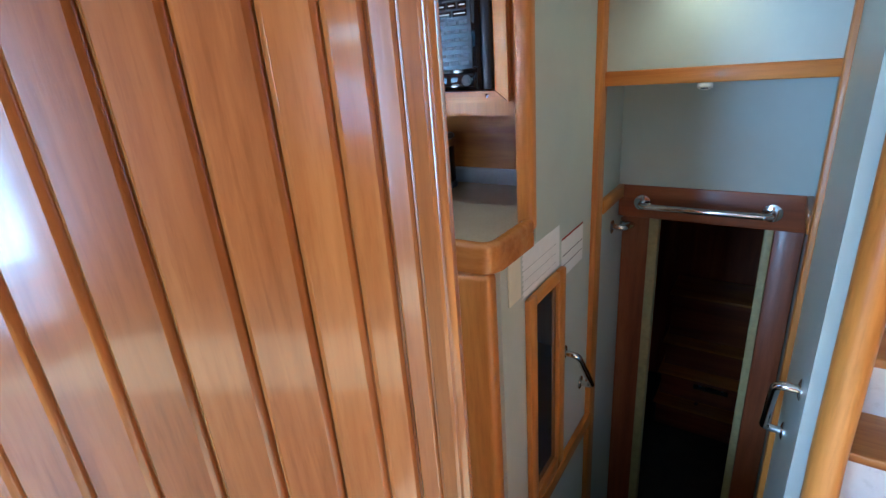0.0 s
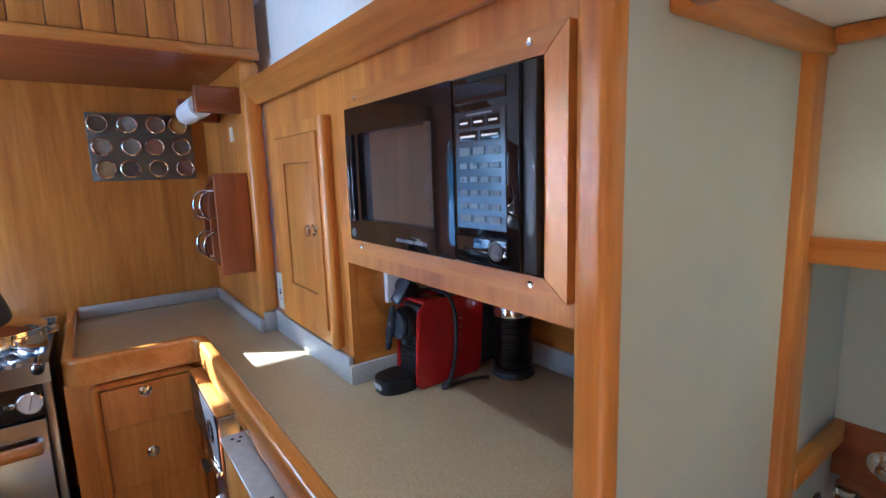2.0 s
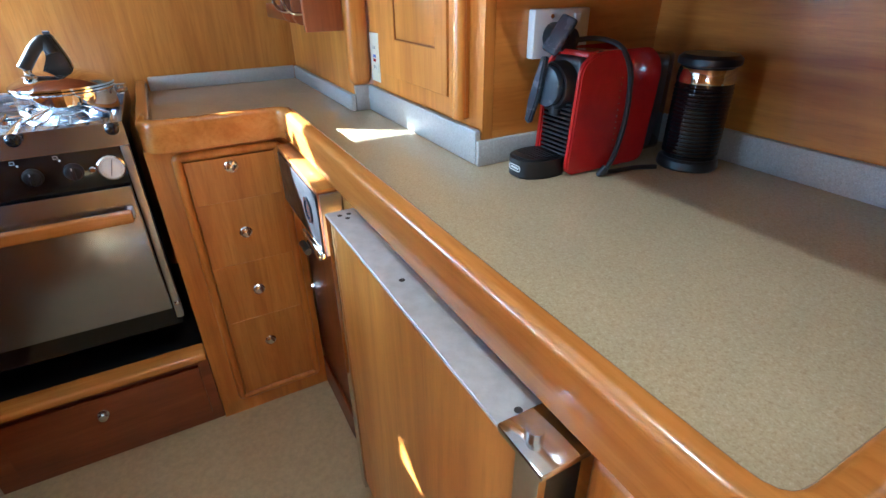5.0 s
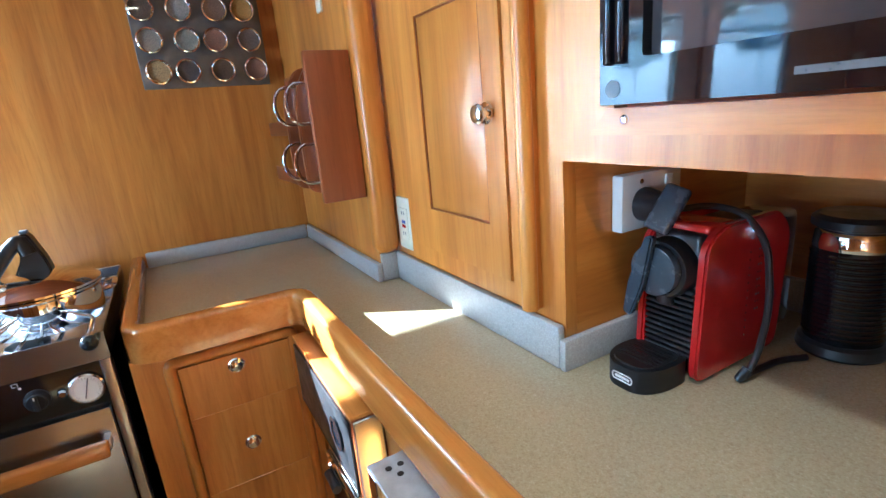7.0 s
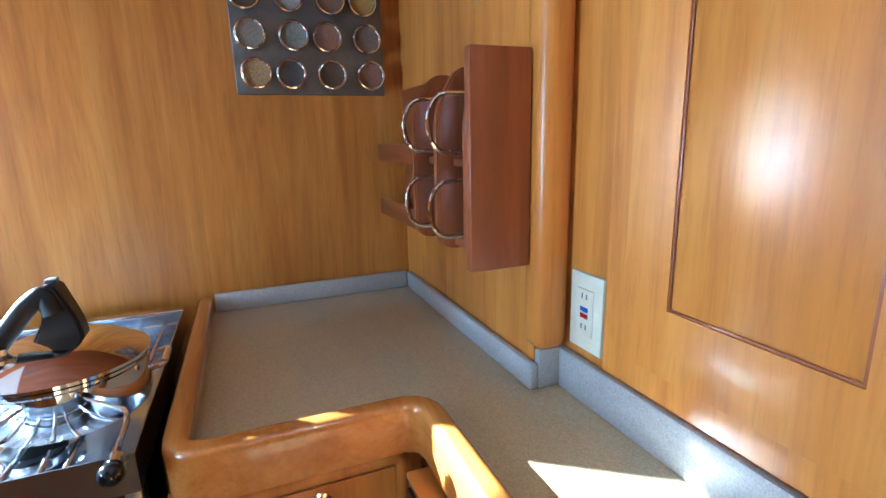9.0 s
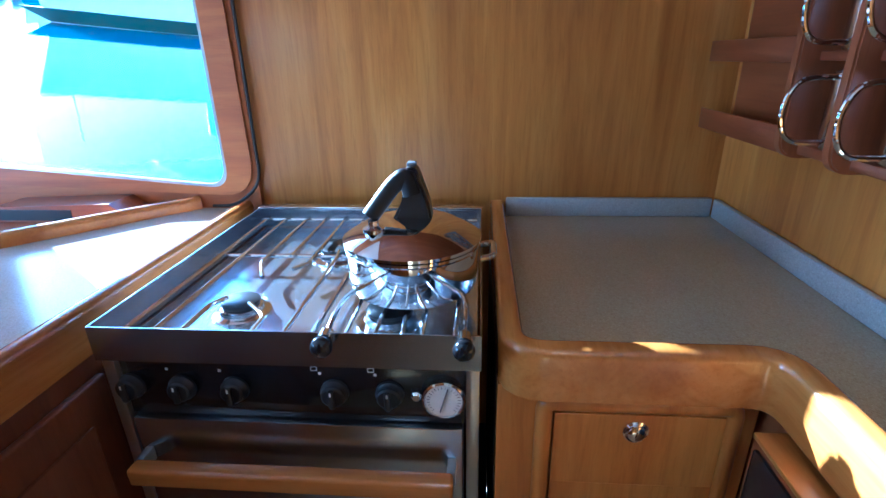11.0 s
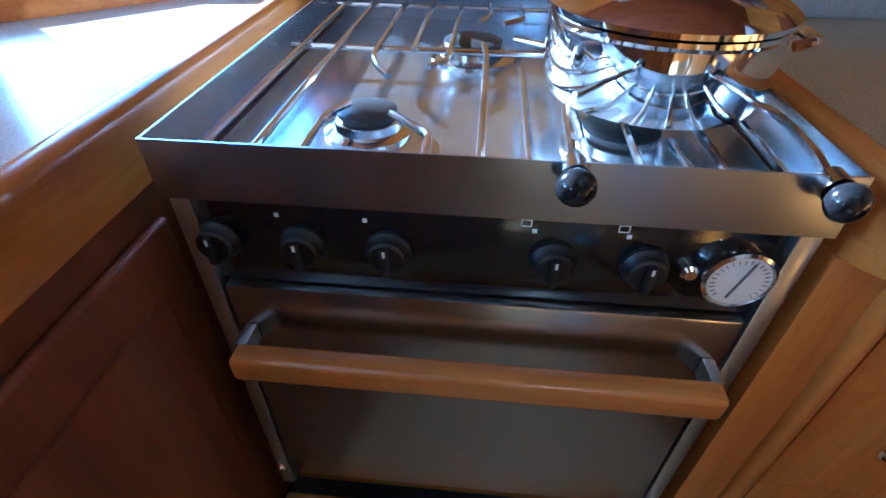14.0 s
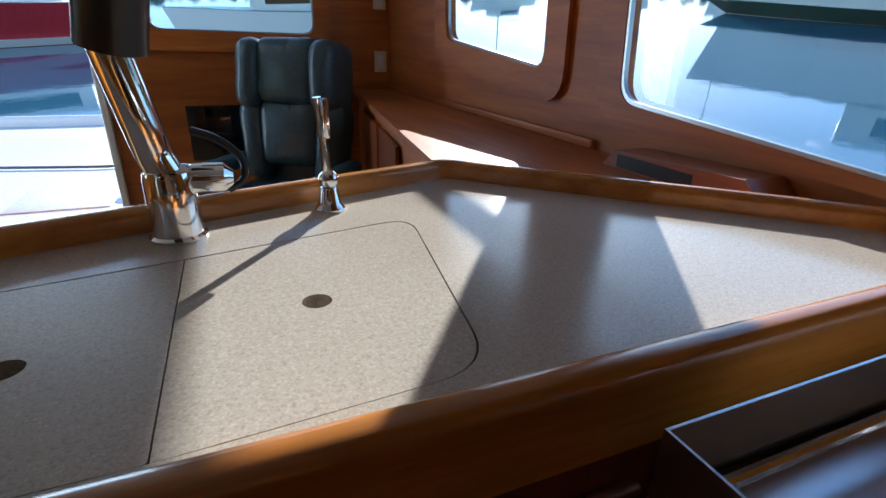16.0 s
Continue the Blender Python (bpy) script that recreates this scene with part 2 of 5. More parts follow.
def smooth_path(pts, r, n=5):
    """A path with its corners rounded."""
    pts = [Vector(p) for p in pts]
    out = [pts[0]]
    for a, b, c in zip(pts, pts[1:], pts[2:]):
        k = min(r, (a - b).length * 0.49, (c - b).length * 0.49)
        p, q = b + (a - b).normalized() * k, b + (c - b).normalized() * k
        for i in range(n + 1):
            s = i / n
            out.append(p * (1 - s) ** 2 + b * 2 * s * (1 - s) + q * s * s)
    return out + [pts[-1]]


def tube(bm, pts, r, seg=10, closed=False):
    pts = [Vector(p) for p in pts]
    rings, ref = [], None
    for i, p in enumerate(pts):
        if closed:
            d = pts[(i + 1) % len(pts)] - pts[i - 1]
        else:
            d = pts[min(i + 1, len(pts) - 1)] - pts[max(i - 1, 0)]
        d.normalize()
        if ref is None:
            ref = d.orthogonal().normalized()
        ref = (ref - d * ref.dot(d)).normalized()
        o = d.cross(ref)
        rings.append([bm.verts.new(p + (ref * math.cos(2 * math.pi * k / seg) + o * math.sin(2 * math.pi * k / seg)) * r) for k in range(seg)])
    pairs = list(zip(rings, rings[1:])) + ([(rings[-1], rings[0])] if closed else [])
    for a, b in pairs:
        for k in range(seg):
            bm.faces.new((a[k], a[(k + 1) % seg], b[(k + 1) % seg], b[k]))
    if not closed:
        bm.faces.new(rings[0][::-1])
        bm.faces.new(rings[-1])
    return bm


def sweep(bm, path, prof):
    """A level moulding: prof is a closed outline of (outward, up), swept along a path of (x, y)."""
    pts = [Vector((p[0], p[1])) for p in path]
    rings = []
    for i, p in enumerate(pts):
        a = (pts[i] - pts[i - 1]).normalized() if i else None
        b = (pts[i + 1] - pts[i]).normalized() if i < len(pts) - 1 else None
        a, b = a or b, b or a
        n1, n2 = Vector((a.y, -a.x)), Vector((b.y, -b.x))
        n = (n1 + n2).normalized()
        n = n / max(0.4, n.dot(n1))
        rings.append([bm.verts.new((p.x + n.x * u, p.y + n.y * u, w)) for u, w in prof])
    k = len(prof)
    for a, b in zip(rings, rings[1:]):
        for j in range(k):
            bm.faces.new((a[j], b[j], b[(j + 1) % k], a[(j + 1) % k]))
    bm.faces.new(rings[0])
    bm.faces.new(rings[-1][::-1])
    bmesh.ops.recalc_face_normals(bm, faces=bm.faces)
    return bm


def round_profile(w, z0, z1, r, n=4):
    """A rail's cross section, rounded on top, square below."""
    out = [(-w / 2, z0), (w / 2, z0)]
    for i in range(n + 1):
        a = math.pi / 2 * i / n
        out.append((w / 2 - r + r * math.cos(a), z1 - r + r * math.sin(a)))
    for i in range(n + 1):
        a = math.pi / 2 + math.pi / 2 * i / n
        out.append((-w / 2 + r + r * math.cos(a), z1 - r + r * math.sin(a)))
    return out


def round_poly(pts, r, n=6):
    pts = [Vector((p[0], p[1], 0)) for p in pts]
    out = []
    for i, b in enumerate(pts):
        a, c = pts[i - 1], pts[(i + 1) % len(pts)]
        k = min(r, (a - b).length * 0.49, (c - b).length * 0.49)
        if k < 1e-6:
            out.append((b.x, b.y))
            continue
        p, q = b + (a - b).normalized() * k, b + (c - b).normalized() * k
        for j in range(n + 1):
            s = j / n
            v = p * (1 - s) ** 2 + b * 2 * s * (1 - s) + q * s * s
            out.append((v.x, v.y))
    return out


def rect(a0, a1, b0, b1):
    return [(a0, b0), (a1, b0), (a1, b1), (a0, b1)]


def holed(bm, outer, holes, axis, c0, c1):
    """A plate with openings right through it. axis: its thin direction; outlines in the two other axes, in xyz order."""
    def to3(p, c):
        return {"x": (c, p[0], p[1]), "y": (p[0], c, p[1]), "z": (p[0], p[1], c)}[axis]
    edges = []
    for loop in [outer] + list(holes):
        vs = [bm.verts.new(to3(p, c0)) for p in loop]
        edges += [bm.edges.new((vs[i], vs[(i + 1) % len(vs)])) for i in range(len(vs))]
    if holes:
        fs = [g for g in bmesh.ops.triangle_fill(bm, use_beauty=True, use_dissolve=False, edges=edges)["geom"] if isinstance(g, bmesh.types.BMFace)]
    else:
        fs = [bm.faces.new([e.verts[0] for e in edges])]
    ex = bmesh.ops.extrude_face_region(bm, geom=fs)
    d = Vector(to3((0, 0), c1 - c0))
    bmesh.ops.translate(bm, verts=[v for v in ex["geom"] if isinstance(v, bmesh.types.BMVert)], vec=d)
    bmesh.ops.recalc_face_normals(bm, faces=bm.faces)
    return bm


def B():
    return bmesh.new()


def finish(name, bm, material, smooth=True):
    me = bpy.data.meshes.new(name)
    bm.to_mesh(me)
    bm.free()
    me.materials.append(material)
    if smooth:
        me.polygons.foreach_set("use_smooth", [True] * len(me.polygons))
        me.set_sharp_from_angle(angle=radians(35))
    return new(name, me)


def part(name, bm, material, parent, label=""):
    """One mesh under a thing or a part, modelled in world metres."""
    ob = finish(name, bm, material)
    ob.parent = parent
    if parent.type == "EMPTY":
        ob.matrix_parent_inverse = Matrix.Translation(-parent.location)
    return tagged(ob, label)


def thing(name, place, label, category, group="", kind=""):
    ob = new(name)
    ob.location, ob.empty_display_size = place, 0.05
    return tagged(ob, label, category, group, kind)


def solid(name, bm, material, label, category="", group="", kind=""):
    return tagged(finish(name, bm, material), label, category, group, kind)


def structure(name, bm, material, label):
    return solid(name, bm, material, label, kind="structure")


FLOOR, TOP, PTOP, CEIL = -0.03, 0.905, 0.92, 1.97

# ---- the large structure ----
structure("floor", holed(B(), [(0, -3.8), (3.6, -3.8), (3.6, 0.9), (2.63, 0.9), (2.63, -0.1), (1.952, -0.1), (1.952, 0.01), (0, 0.01)], [], "z", FLOOR - 0.04, FLOOR), FLOORM, "tan cabin sole of smooth vinyl")
structure("ceiling", box(B(), -0.1, 3.7, -3.9, 1.0, CEIL, CEIL + 0.05), WHITE, "white headliner panel")

# side wall: wooden panel behind the stove, then the windowed wall of the saloon
side = structure("wall_side", box(B(), -0.05, -0.016, -1.1175, 0.03, FLOOR, CEIL), WOOD["z"], "varnished wooden panel behind the stove")
W1 = round_poly([(-1.192, 0.972), (-1.195, 1.6), (-1.935, 1.66), (-1.885, 1.035)], 0.055)
W2 = round_poly([(-2.205, 1.09), (-2.235, 1.72), (-2.99, 1.74), (-2.94, 1.17)], 0.06)
wall = structure("wall_windows", holed(B(), round_poly([(-1.118, 0.9), (-1.118, CEIL), (-3.8, CEIL), (-3.8, FLOOR), (-1.118, FLOOR)], 0.0), [W1, W2], "x", -0.03, 0.0), SALOONW["y"], "varnished wooden side wall with two windows")
part("seal", tube(B(), smooth_path([(0.0, -1.112, CEIL), (0.0, -1.112, 0.98), (0.0, -1.19, 0.925), (0.0, -1.25, 0.925)], 0.06), 0.004, 8), RUBBER, wall, "dark seam strip")


def window_unit(name, loop, axis, c, grow, label):
    """A metal ring in the opening, a pane in it."""
    cx, cy = sum(p[0] for p in loop) / len(loop), sum(p[1] for p in loop) / len(loop)

    def grown(k):
        return [(cx + (x - cx) * (1 + k / max(0.2, abs(x - cx))) if abs(x - cx) > 1e-6 else x, cy + (y - cy) * (1 + k / max(0.15, abs(y - cy))) if abs(y - cy) > 1e-6 else y) for x, y in loop]
    mid = {"x": (c, cx, cy), "y": (cx, c, cy)}[axis]
    w = thing(name, mid, label, "window", kind="structure")
    part("window_frame", holed(B(), grown(grow * 0.5), [grown(-0.008)], axis, c - 0.005, c + 0.007), ALU, w, "silver metal window frame")
    g = part("pane", holed(B(), grown(-0.006), [], axis, c - 0.022, c - 0.018), PANE, w)
    g.visible_shadow = False
    return w


window_unit("window_1", W1, "x", 0.0, 0.008, "saloon window with rounded corners beside the stove")
window_unit("window_2", W2, "x", 0.0, 0.008, "small saloon window with rounded corners")
part("window_trim", holed(B(), round_poly([(-2.1, 1.0), (-2.13, 1.82), (-3.1, 1.84), (-3.05, 1.08)], 0.1), [W2], "x", 0.004, 0.018), SALOONW["y"], wall)
part("window_trim", holed(B(), round_poly([(-1.125, 0.952), (-1.135, 1.7), (-2.02, 1.77), (-1.965, 0.99)], 0.09), [W1], "x", 0.003, 0.009), SALOONW["y"], wall)

# far wall of the saloon
FW = round_poly(rect(0.41, 1.18, 1.18, 1.72), 0.06)
far = structure("wall_aft", holed(B(), rect(-0.05, 3.65, FLOOR - 0.001, CEIL), [FW, rect(1.44, 2.15, 0.1, 1.85)], "y", -3.85, -3.8), SALOONW["x"], "reddish wooden aft wall with a window and an open doorway")
window_unit("window_3", FW, "y", -3.8, 0.01, "aft window with rounded corners over the chair")
part("window_trim", holed(B(), round_poly(rect(0.33, 1.26, 1.09, 1.8), 0.09), [FW], "y", -3.796, -3.78), SALOONW["x"], far)
part("door_jamb", box(B(), 1.41, 1.44, -3.86, -3.77, 0.08, 1.87, 0.004), WHITEP, far, "cream door jamb")
part("door_jamb", box(B(), 2.15, 2.18, -3.86, -3.77, 0.08, 1.87, 0.004), WHITEP, far, "cream door jamb")
part("door_sill", box(B(), 1.41, 2.18, -3.87, -3.76, 0.07, 0.104, 0.004), WOOD["x"], far)

# wall across the saloon, out of view; its window is added to let daylight in
SW = round_poly(rect(-2.9, -2.1, 1.0, 1.6), 0.06)
structure("wall_opposite", holed(B(), rect(-3.85, 0.65, FLOOR, CEIL), [SW], "x", 3.6, 3.65), WOOD["z"], "unseen wooden wall with a window added for daylight")
window_unit("window_4", SW, "x", 3.62, 0.01, "unseen window added to let daylight in")

# galley wall: corner part, then the part that holds microwave and recess
structure("wall_corner", box(B(), -0.05, 0.64, 0.016, 0.05, FLOOR, CEIL), WOOD["z"], "varnished wooden wall of the galley corner")
structure("corner_post", box(B(), 0.612, 0.668, 0.006, 0.064, TOP + 0.068, 1.775, 0.02, 4), WOOD["z"], "rounded wooden corner post")
gw = structure("wall_galley", holed(B(), rect(0.60, 1.9245, FLOOR, 1.665), [rect(1.215, 1.905, TOP - 0.02, 1.21), rect(1.3, 1.85, 1.272, 1.555)], "y", 0.068, 0.09), WOOD["z"], "varnished wooden galley wall with a recess")
part("recess_side", box(B(), 1.203, 1.215, 0.0905, 0.52, TOP, 1.23), WOOD["y"], gw)
part("recess_side", box(B(), 1.905, 1.917, 0.0905, 0.52, TOP, 1.23), WOOD["y"], gw)
part("recess_back", box(B(), 1.2155, 1.9045, 0.505, 0.52, TOP, 1.23), WOOD["x"], gw)
part("recess_top", box(B(), 1.2155, 1.9045, 0.0905, 0.5045, 1.212, 1.23), WOOD["x"], gw)
structure("ledge_moulding", sweep(B(), [(0.67, 0.055), (1.93, 0.055)], [(0.0, 1.64), (0.012, 1.64), (0.05, 1.68), (0.05, 1.7), (-0.05, 1.7), (-0.05, 1.668), (-0.012, 1.668)]), WOOD["x"], "wooden ledge moulding above the galley wall")
structure("upper_wall", box(B(), 0.0, 1.95, 0.1, 0.12, 1.67, CEIL), WHITE, "white upper wall panel above the ledge")
# Added backing, out of view: keeps sky light from leaking through wall gaps.
structure("wall_behind_galley", box(B(), -0.05, 1.95, 0.53, 0.56, FLOOR, CEIL), DARKW["z"], "unseen backing that blocks sky light behind the galley wall")
structure("end_post", box(B(), 1.912, 1.959, 0.026, 0.0655, TOP, CEIL, 0.012, 4), WOOD["z"], "rounded wooden end post of the galley wall")

# stairwell
lw = structure("wall_stairwell_port", holed(B(), [(-0.15, -1.3), (0.62, -1.3), (0.62, CEIL), (0.066, CEIL), (0.066, 0.868), (-0.15, 0.868)], [], "x", 1.925, 1.952), LAMINATE, "pale laminate wall of the stairwell")
rw = structure("wall_stairwell_starboard", box(B(), 2.602, 2.63, 0.02, 0.62, -1.3, CEIL), LAMINATE, "pale laminate wall of the stairwell")
structure("upper_panel", box(B(), 1.953, 2.601, 0.6, 0.62, 1.262, 1.64), LAMINATE, "pale laminate panel above the niche")
structure("niche_back", box(B(), 1.953, 2.601, 0.9, 0.92, 0.8, 1.27), LAMINATE, "pale laminate back of the niche")
structure("niche_top", box(B(), 1.953, 2.601, 0.6205, 0.8995, 1.262, 1.28), LAMINATE, "pale laminate top of the niche")
structure("niche_side", box(B(), 1.935, 1.9525, 0.6205, 1.3, -1.3, 1.28), LAMINATE, "pale laminate side of the niche")
structure("niche_side", box(B(), 2.6015, 2.62, 0.6205, 1.3, -1.3, 1.28), LAMINATE, "pale laminate side of the niche")
structure("stairwell_ceiling", box(B(), 1.953, 2.601, 0.12, 0.599, 1.625, 1.64), WHITE, "white panel over the stairwell")
for a in ((1.953, 1.985, 0.14, 0.598, 1.585, 1.624), (1.985, 2.601, 0.57, 0.598, 1.598, 1.624), (1.985, 2.601, 0.12, 0.15, 1.585, 1.655)):
    structure("crown_trim", box(B(), *a, 0.005), WOOD["y"], "wooden crown trim")
structure("niche_rail", box(B(), 1.953, 2.601, 0.585, 0.612, 1.238, 1.284, 0.005), WOOD["x"], "wooden rail under the upper panel")
structure("door_trim", box(B(), 1.94, 1.972, 0.545, 0.619, -1.25, 1.62, 0.006), WOOD["z"], "wooden trim of the stairwell")
structure("door_trim", box(B(), 2.585, 2.617, 0.56, 0.619, -1.25, CEIL, 0.006), WOOD["z"], "wooden trim of the stairwell")
structure("niche_trim", box(B(), 1.953, 1.975, 0.62, 0.905, 0.785, 0.835, 0.004), WOOD["y"], "wooden edge of the niche")
structure("niche_trim", box(B(), 2.58, 2.601, 0.62, 0.905, 0.785, 0.835, 0.004), WOOD["y"], "wooden edge of the niche")
hd = structure("door_header", box(B(), 1.955, 2.599, 0.895, 0.935, 0.7, 0.835, 0.006), DARKW["x"], "dark wooden header over the lower doorway")
structure("door_jamb_lower", box(B(), 1.955, 2.065, 0.98, 1.01, -1.3, 0.715), DARKW["z"], "dark wooden jamb")
PALE = plain("pale_edge", (0.42, 0.34, 0.14), 0.5)
structure("door_jamb_lower", box(B(), 2.066, 2.105, 0.97, 1.02, -1.3, 0.715, 0.004), PALE, "pale yellow door edge")
structure("door_jamb_lower", box(B(), 2.475, 2.505, 0.97, 1.02, -1.3, 0.715, 0.004), PALE, "pale yellow door edge")
structure("door_jamb_lower", box(B(), 2.506, 2.599, 0.97, 1.02, -1.3, 0.715, 0.004), DARKW["z"], "dark wooden jamb")
structure("header_back", box(B(), 1.955, 2.599, 0.936, 1.3, 0.716, 0.736), DARKW["x"], "dark wooden soffit")
structure("lower_floor", box(B(), 1.3, 3.2, 0.5, 2.9, -1.34, -1.3), CARPET, "dark carpeted floor of the lower cabin")
structure("lower_wall", box(B(), 1.3, 3.2, 2.8, 2.84, -1.3, 0.9), DARKW["z"], "dark wooden wall of the lower cabin")
structure("lower_wall", box(B(), 1.3, 1.34, 1.3, 2.8, -1.3, 0.9), DARKW["z"], "dark wooden wall of the lower cabin")
structure("lower_wall", box(B(), 3.16, 3.2, 1.3, 2.8, -1.3, 0.9), DARKW["z"], "dark wooden wall of the lower cabin")
structure("lower_ceiling", box(B(), 1.3, 3.2, 1.0, 2.84, 0.9, 0.94), DARKW["x"], "dark ceiling of the lower cabin")
structure("lower_wall", box(B(), 1.3, 1.934, 1.28, 1.32, -1.3, 0.9), DARKW["z"], "dark wooden wall of the lower cabin")
structure("lower_wall", box(B(), 2.621, 3.2, 1.28, 1.32, -1.3, 0.9), DARKW["z"], "dark wooden wall of the lower cabin")
structure("lower_wall", box(B(), 1.953, 2.601, 0.9355, 1.3, 0.737, 0.9), DARKW["z"], "dark wooden wall over the lower doorway")
steps = thing("companionway_stairs", (2.28, 0.1, -1.3), "dark carpeted steps down to the lower cabin", "stairs")
for i in range(4):
    part("step", box(B(), 1.955, 2.6, -0.09 + i * 0.22, 0.14 + i * 0.22, -1.3, -0.28 - i * 0.25, 0.006), CARPET, steps)
structure("wall_forward", box(B(), 2.63, 3.65, 0.9, 0.95, FLOOR, CEIL), LAMINATE, "pale laminate forward wall")
structure("wall_under_floor", box(B(), 1.953, 2.601, -0.14, -0.1, -1.3, FLOOR - 0.041), DARKW["x"], "dark wooden wall under the sole")

# side deck, unseen: roof overhang and guard rail placed to cast the counter's shadow edges
structure("roof_overhang", box(B(), -0.52, -0.052, -4.2, 1.0, 1.9, 1.96, 0.01), WHITE, "white roof overhang along the side deck")
gr = thing("guard_rail", (-0.45, -3.0, 1.61), "steel guard rail along the side deck outside the windows", "railing")
part("rail", cyl(B(), (-0.45, -4.2, 1.613), (-0.45, 0.6, 1.613), 0.021), STEELX, gr)
for y in (-4.1, 0.5):
    part("stanchion", cyl(B(), (-0.45, y, -0.3), (-0.45, y, 1.6), 0.014), STEELX, gr)
structure("side_deck", box(B(), -0.6, -0.06, -4.2, 1.0, -0.4, -0.3), GELCOAT, "white side deck")

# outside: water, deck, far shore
# the sea is tilted so that its horizon and boats fit the camera's view
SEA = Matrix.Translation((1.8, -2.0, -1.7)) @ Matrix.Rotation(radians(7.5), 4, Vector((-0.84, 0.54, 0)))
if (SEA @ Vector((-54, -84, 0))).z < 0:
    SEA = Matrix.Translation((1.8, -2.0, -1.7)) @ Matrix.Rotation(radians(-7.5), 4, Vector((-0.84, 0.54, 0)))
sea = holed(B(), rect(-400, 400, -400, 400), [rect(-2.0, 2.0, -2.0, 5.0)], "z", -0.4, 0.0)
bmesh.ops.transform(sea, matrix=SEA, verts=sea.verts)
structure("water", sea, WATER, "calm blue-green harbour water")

# ---- galley: worktop, cabinets ----
wtop = thing("worktop", (0.9, 0, TOP), "beige speckled solid-surface worktop with varnished wooden fiddle rail", "worktop")
part("slab", holed(B(), [(0.0, 0.013), (0.64, 0.013), (0.64, 0.0665), (1.2165, 0.0665), (1.2165, 0.504), (1.9035, 0.504), (1.9035, 0.068), (1.93, 0.066), (1.93, -0.165), (0.64, -0.165), (0.642, -0.2), (0.642, -0.497), (0.0, -0.497)], [], "z", TOP - 0.03, TOP), STONE, wtop)
for a in ((0.0, 0.014, -0.49, 0.0, 0.046), (0.0145, 0.655, 0.0, 0.0145, 0.046), (0.641, 0.655, 0.015, 0.066, 0.068), (0.6555, 1.2155, 0.052, 0.066, 0.068),
          (1.2162, 1.229, 0.052, 0.49, 0.05), (1.2295, 1.9035, 0.49, 0.504, 0.06)):
    part("backsplash", box(B(), a[0], a[1], a[2], a[3], TOP, TOP + a[4], 0.004), SPLASH, wtop, "grey speckled backsplash strip")
rail_path = [(p.x, p.y) for p in smooth_path([(0.0, -0.512, 0), (0.655, -0.512, 0), (0.655, -0.182, 0), (1.945, -0.182, 0), (1.945, 0.03, 0)], 0.045)]
part("fiddle_rail", sweep(B(), rail_path, round_profile(0.034, 0.868, 0.943, 0.012)), RAILW["x"], wtop, "glossy varnished wooden fiddle rail")


def knob(parent, place, axis=(1, 0, 0), r=0.0135):
    k = part("knob", lathe(B(), [(r * 0.95, 0.0), (r * 1.1, 0.003), (r * 1.05, 0.006), (r * 0.55, 0.008), (r * 0.5, 0.014), (r * 0.9, 0.017), (r, 0.021), (r * 0.8, 0.025), (r * 0.3, 0.0265)], place, axis), CHROME, parent, "round chrome knob")
    return k


def push_knob(parent, place, r=0.0145):
    return part("knob", lathe(B(), [(r * 1.15, 0.0), (r * 1.2, 0.003), (r * 1.02, 0.0055), (r * 0.88, 0.0045), (r * 0.82, 0.0075), (r * 0.6, 0.0095), (r * 0.2, 0.0105)], place, (1, 0, 0)), CHROME, parent, "round chrome push knob")


dc = thing("drawer_cabinet", (0.3, -0.35, FLOOR), "varnished wooden drawer cabinet with four chrome knobs", "cabinet")
part("body", box(B(), 0.0, 0.604, -0.512, -0.19, FLOOR, 0.867, 0.003), WOOD["z"], dc)
part("front_frame", holed(B(), rect(-0.528, -0.186, FLOOR, 0.867), [rect(-0.468, -0.212, 0.03, 0.846)], "x", 0.6045, 0.638), WOOD["z"], dc)
part("raised_edge", tube(B(), smooth_path([(0.639, -0.34, 0.842), (0.639, -0.464, 0.842), (0.639, -0.464, 0.034), (0.639, -0.216, 0.034), (0.639, -0.216, 0.842), (0.639, -0.342, 0.842)], 0.012, 4), 0.012, 12), WOOD["z"], dc, "rounded moulding")
for i, (z0, z1) in enumerate(((0.708, 0.828), (0.516, 0.7075), (0.323, 0.5155), (0.048, 0.3225))):
    d = part("drawer_front", box(B(), 0.605, 0.645, -0.4505, -0.2275, z0, z1, 0.0004, 1), WOOD["z"], dc)
    push_knob(d, (0.645, -0.342, (0.803, 0.61, 0.418, 0.225)[i]), )

bc = thing("base_cabinet", (0.85, -0.1, FLOOR), "wooden base cabinet under the long worktop", "cabinet")
part("front_panel", box(B(), 0.617, 1.065, -0.176, -0.16, FLOOR, 0.867, 0.002), DARKW["z"], bc)
part("toe_board", box(B(), 0.617, 1.9, -0.186, -0.177, FLOOR, 0.07, 0.002), DARKW["x"], bc)
part("corner_stile", box(B(), 1.80, 1.948, -0.199, -0.152, FLOOR, 0.867, 0.018, 4), WOOD["z"], bc)
part("top_apron", box(B(), 1.066, 1.80, -0.176, -0.16, 0.10, 0.867, 0.002), WOOD["x"], bc)
ob = thing("socket_box", (0.86, -0.2, 0.78), "dark wooden box with a black power socket on the cabinet front", "socket")
part("body", box(B(), 0.70, 1.062, -0.226, -0.1765, 0.70, 0.849, 0.003), DARKW["x"], ob)
part("lid", box(B(), 0.70, 1.065, -0.228, -0.1765, 0.8495, 0.857, 0.002), WOOD["x"], ob)
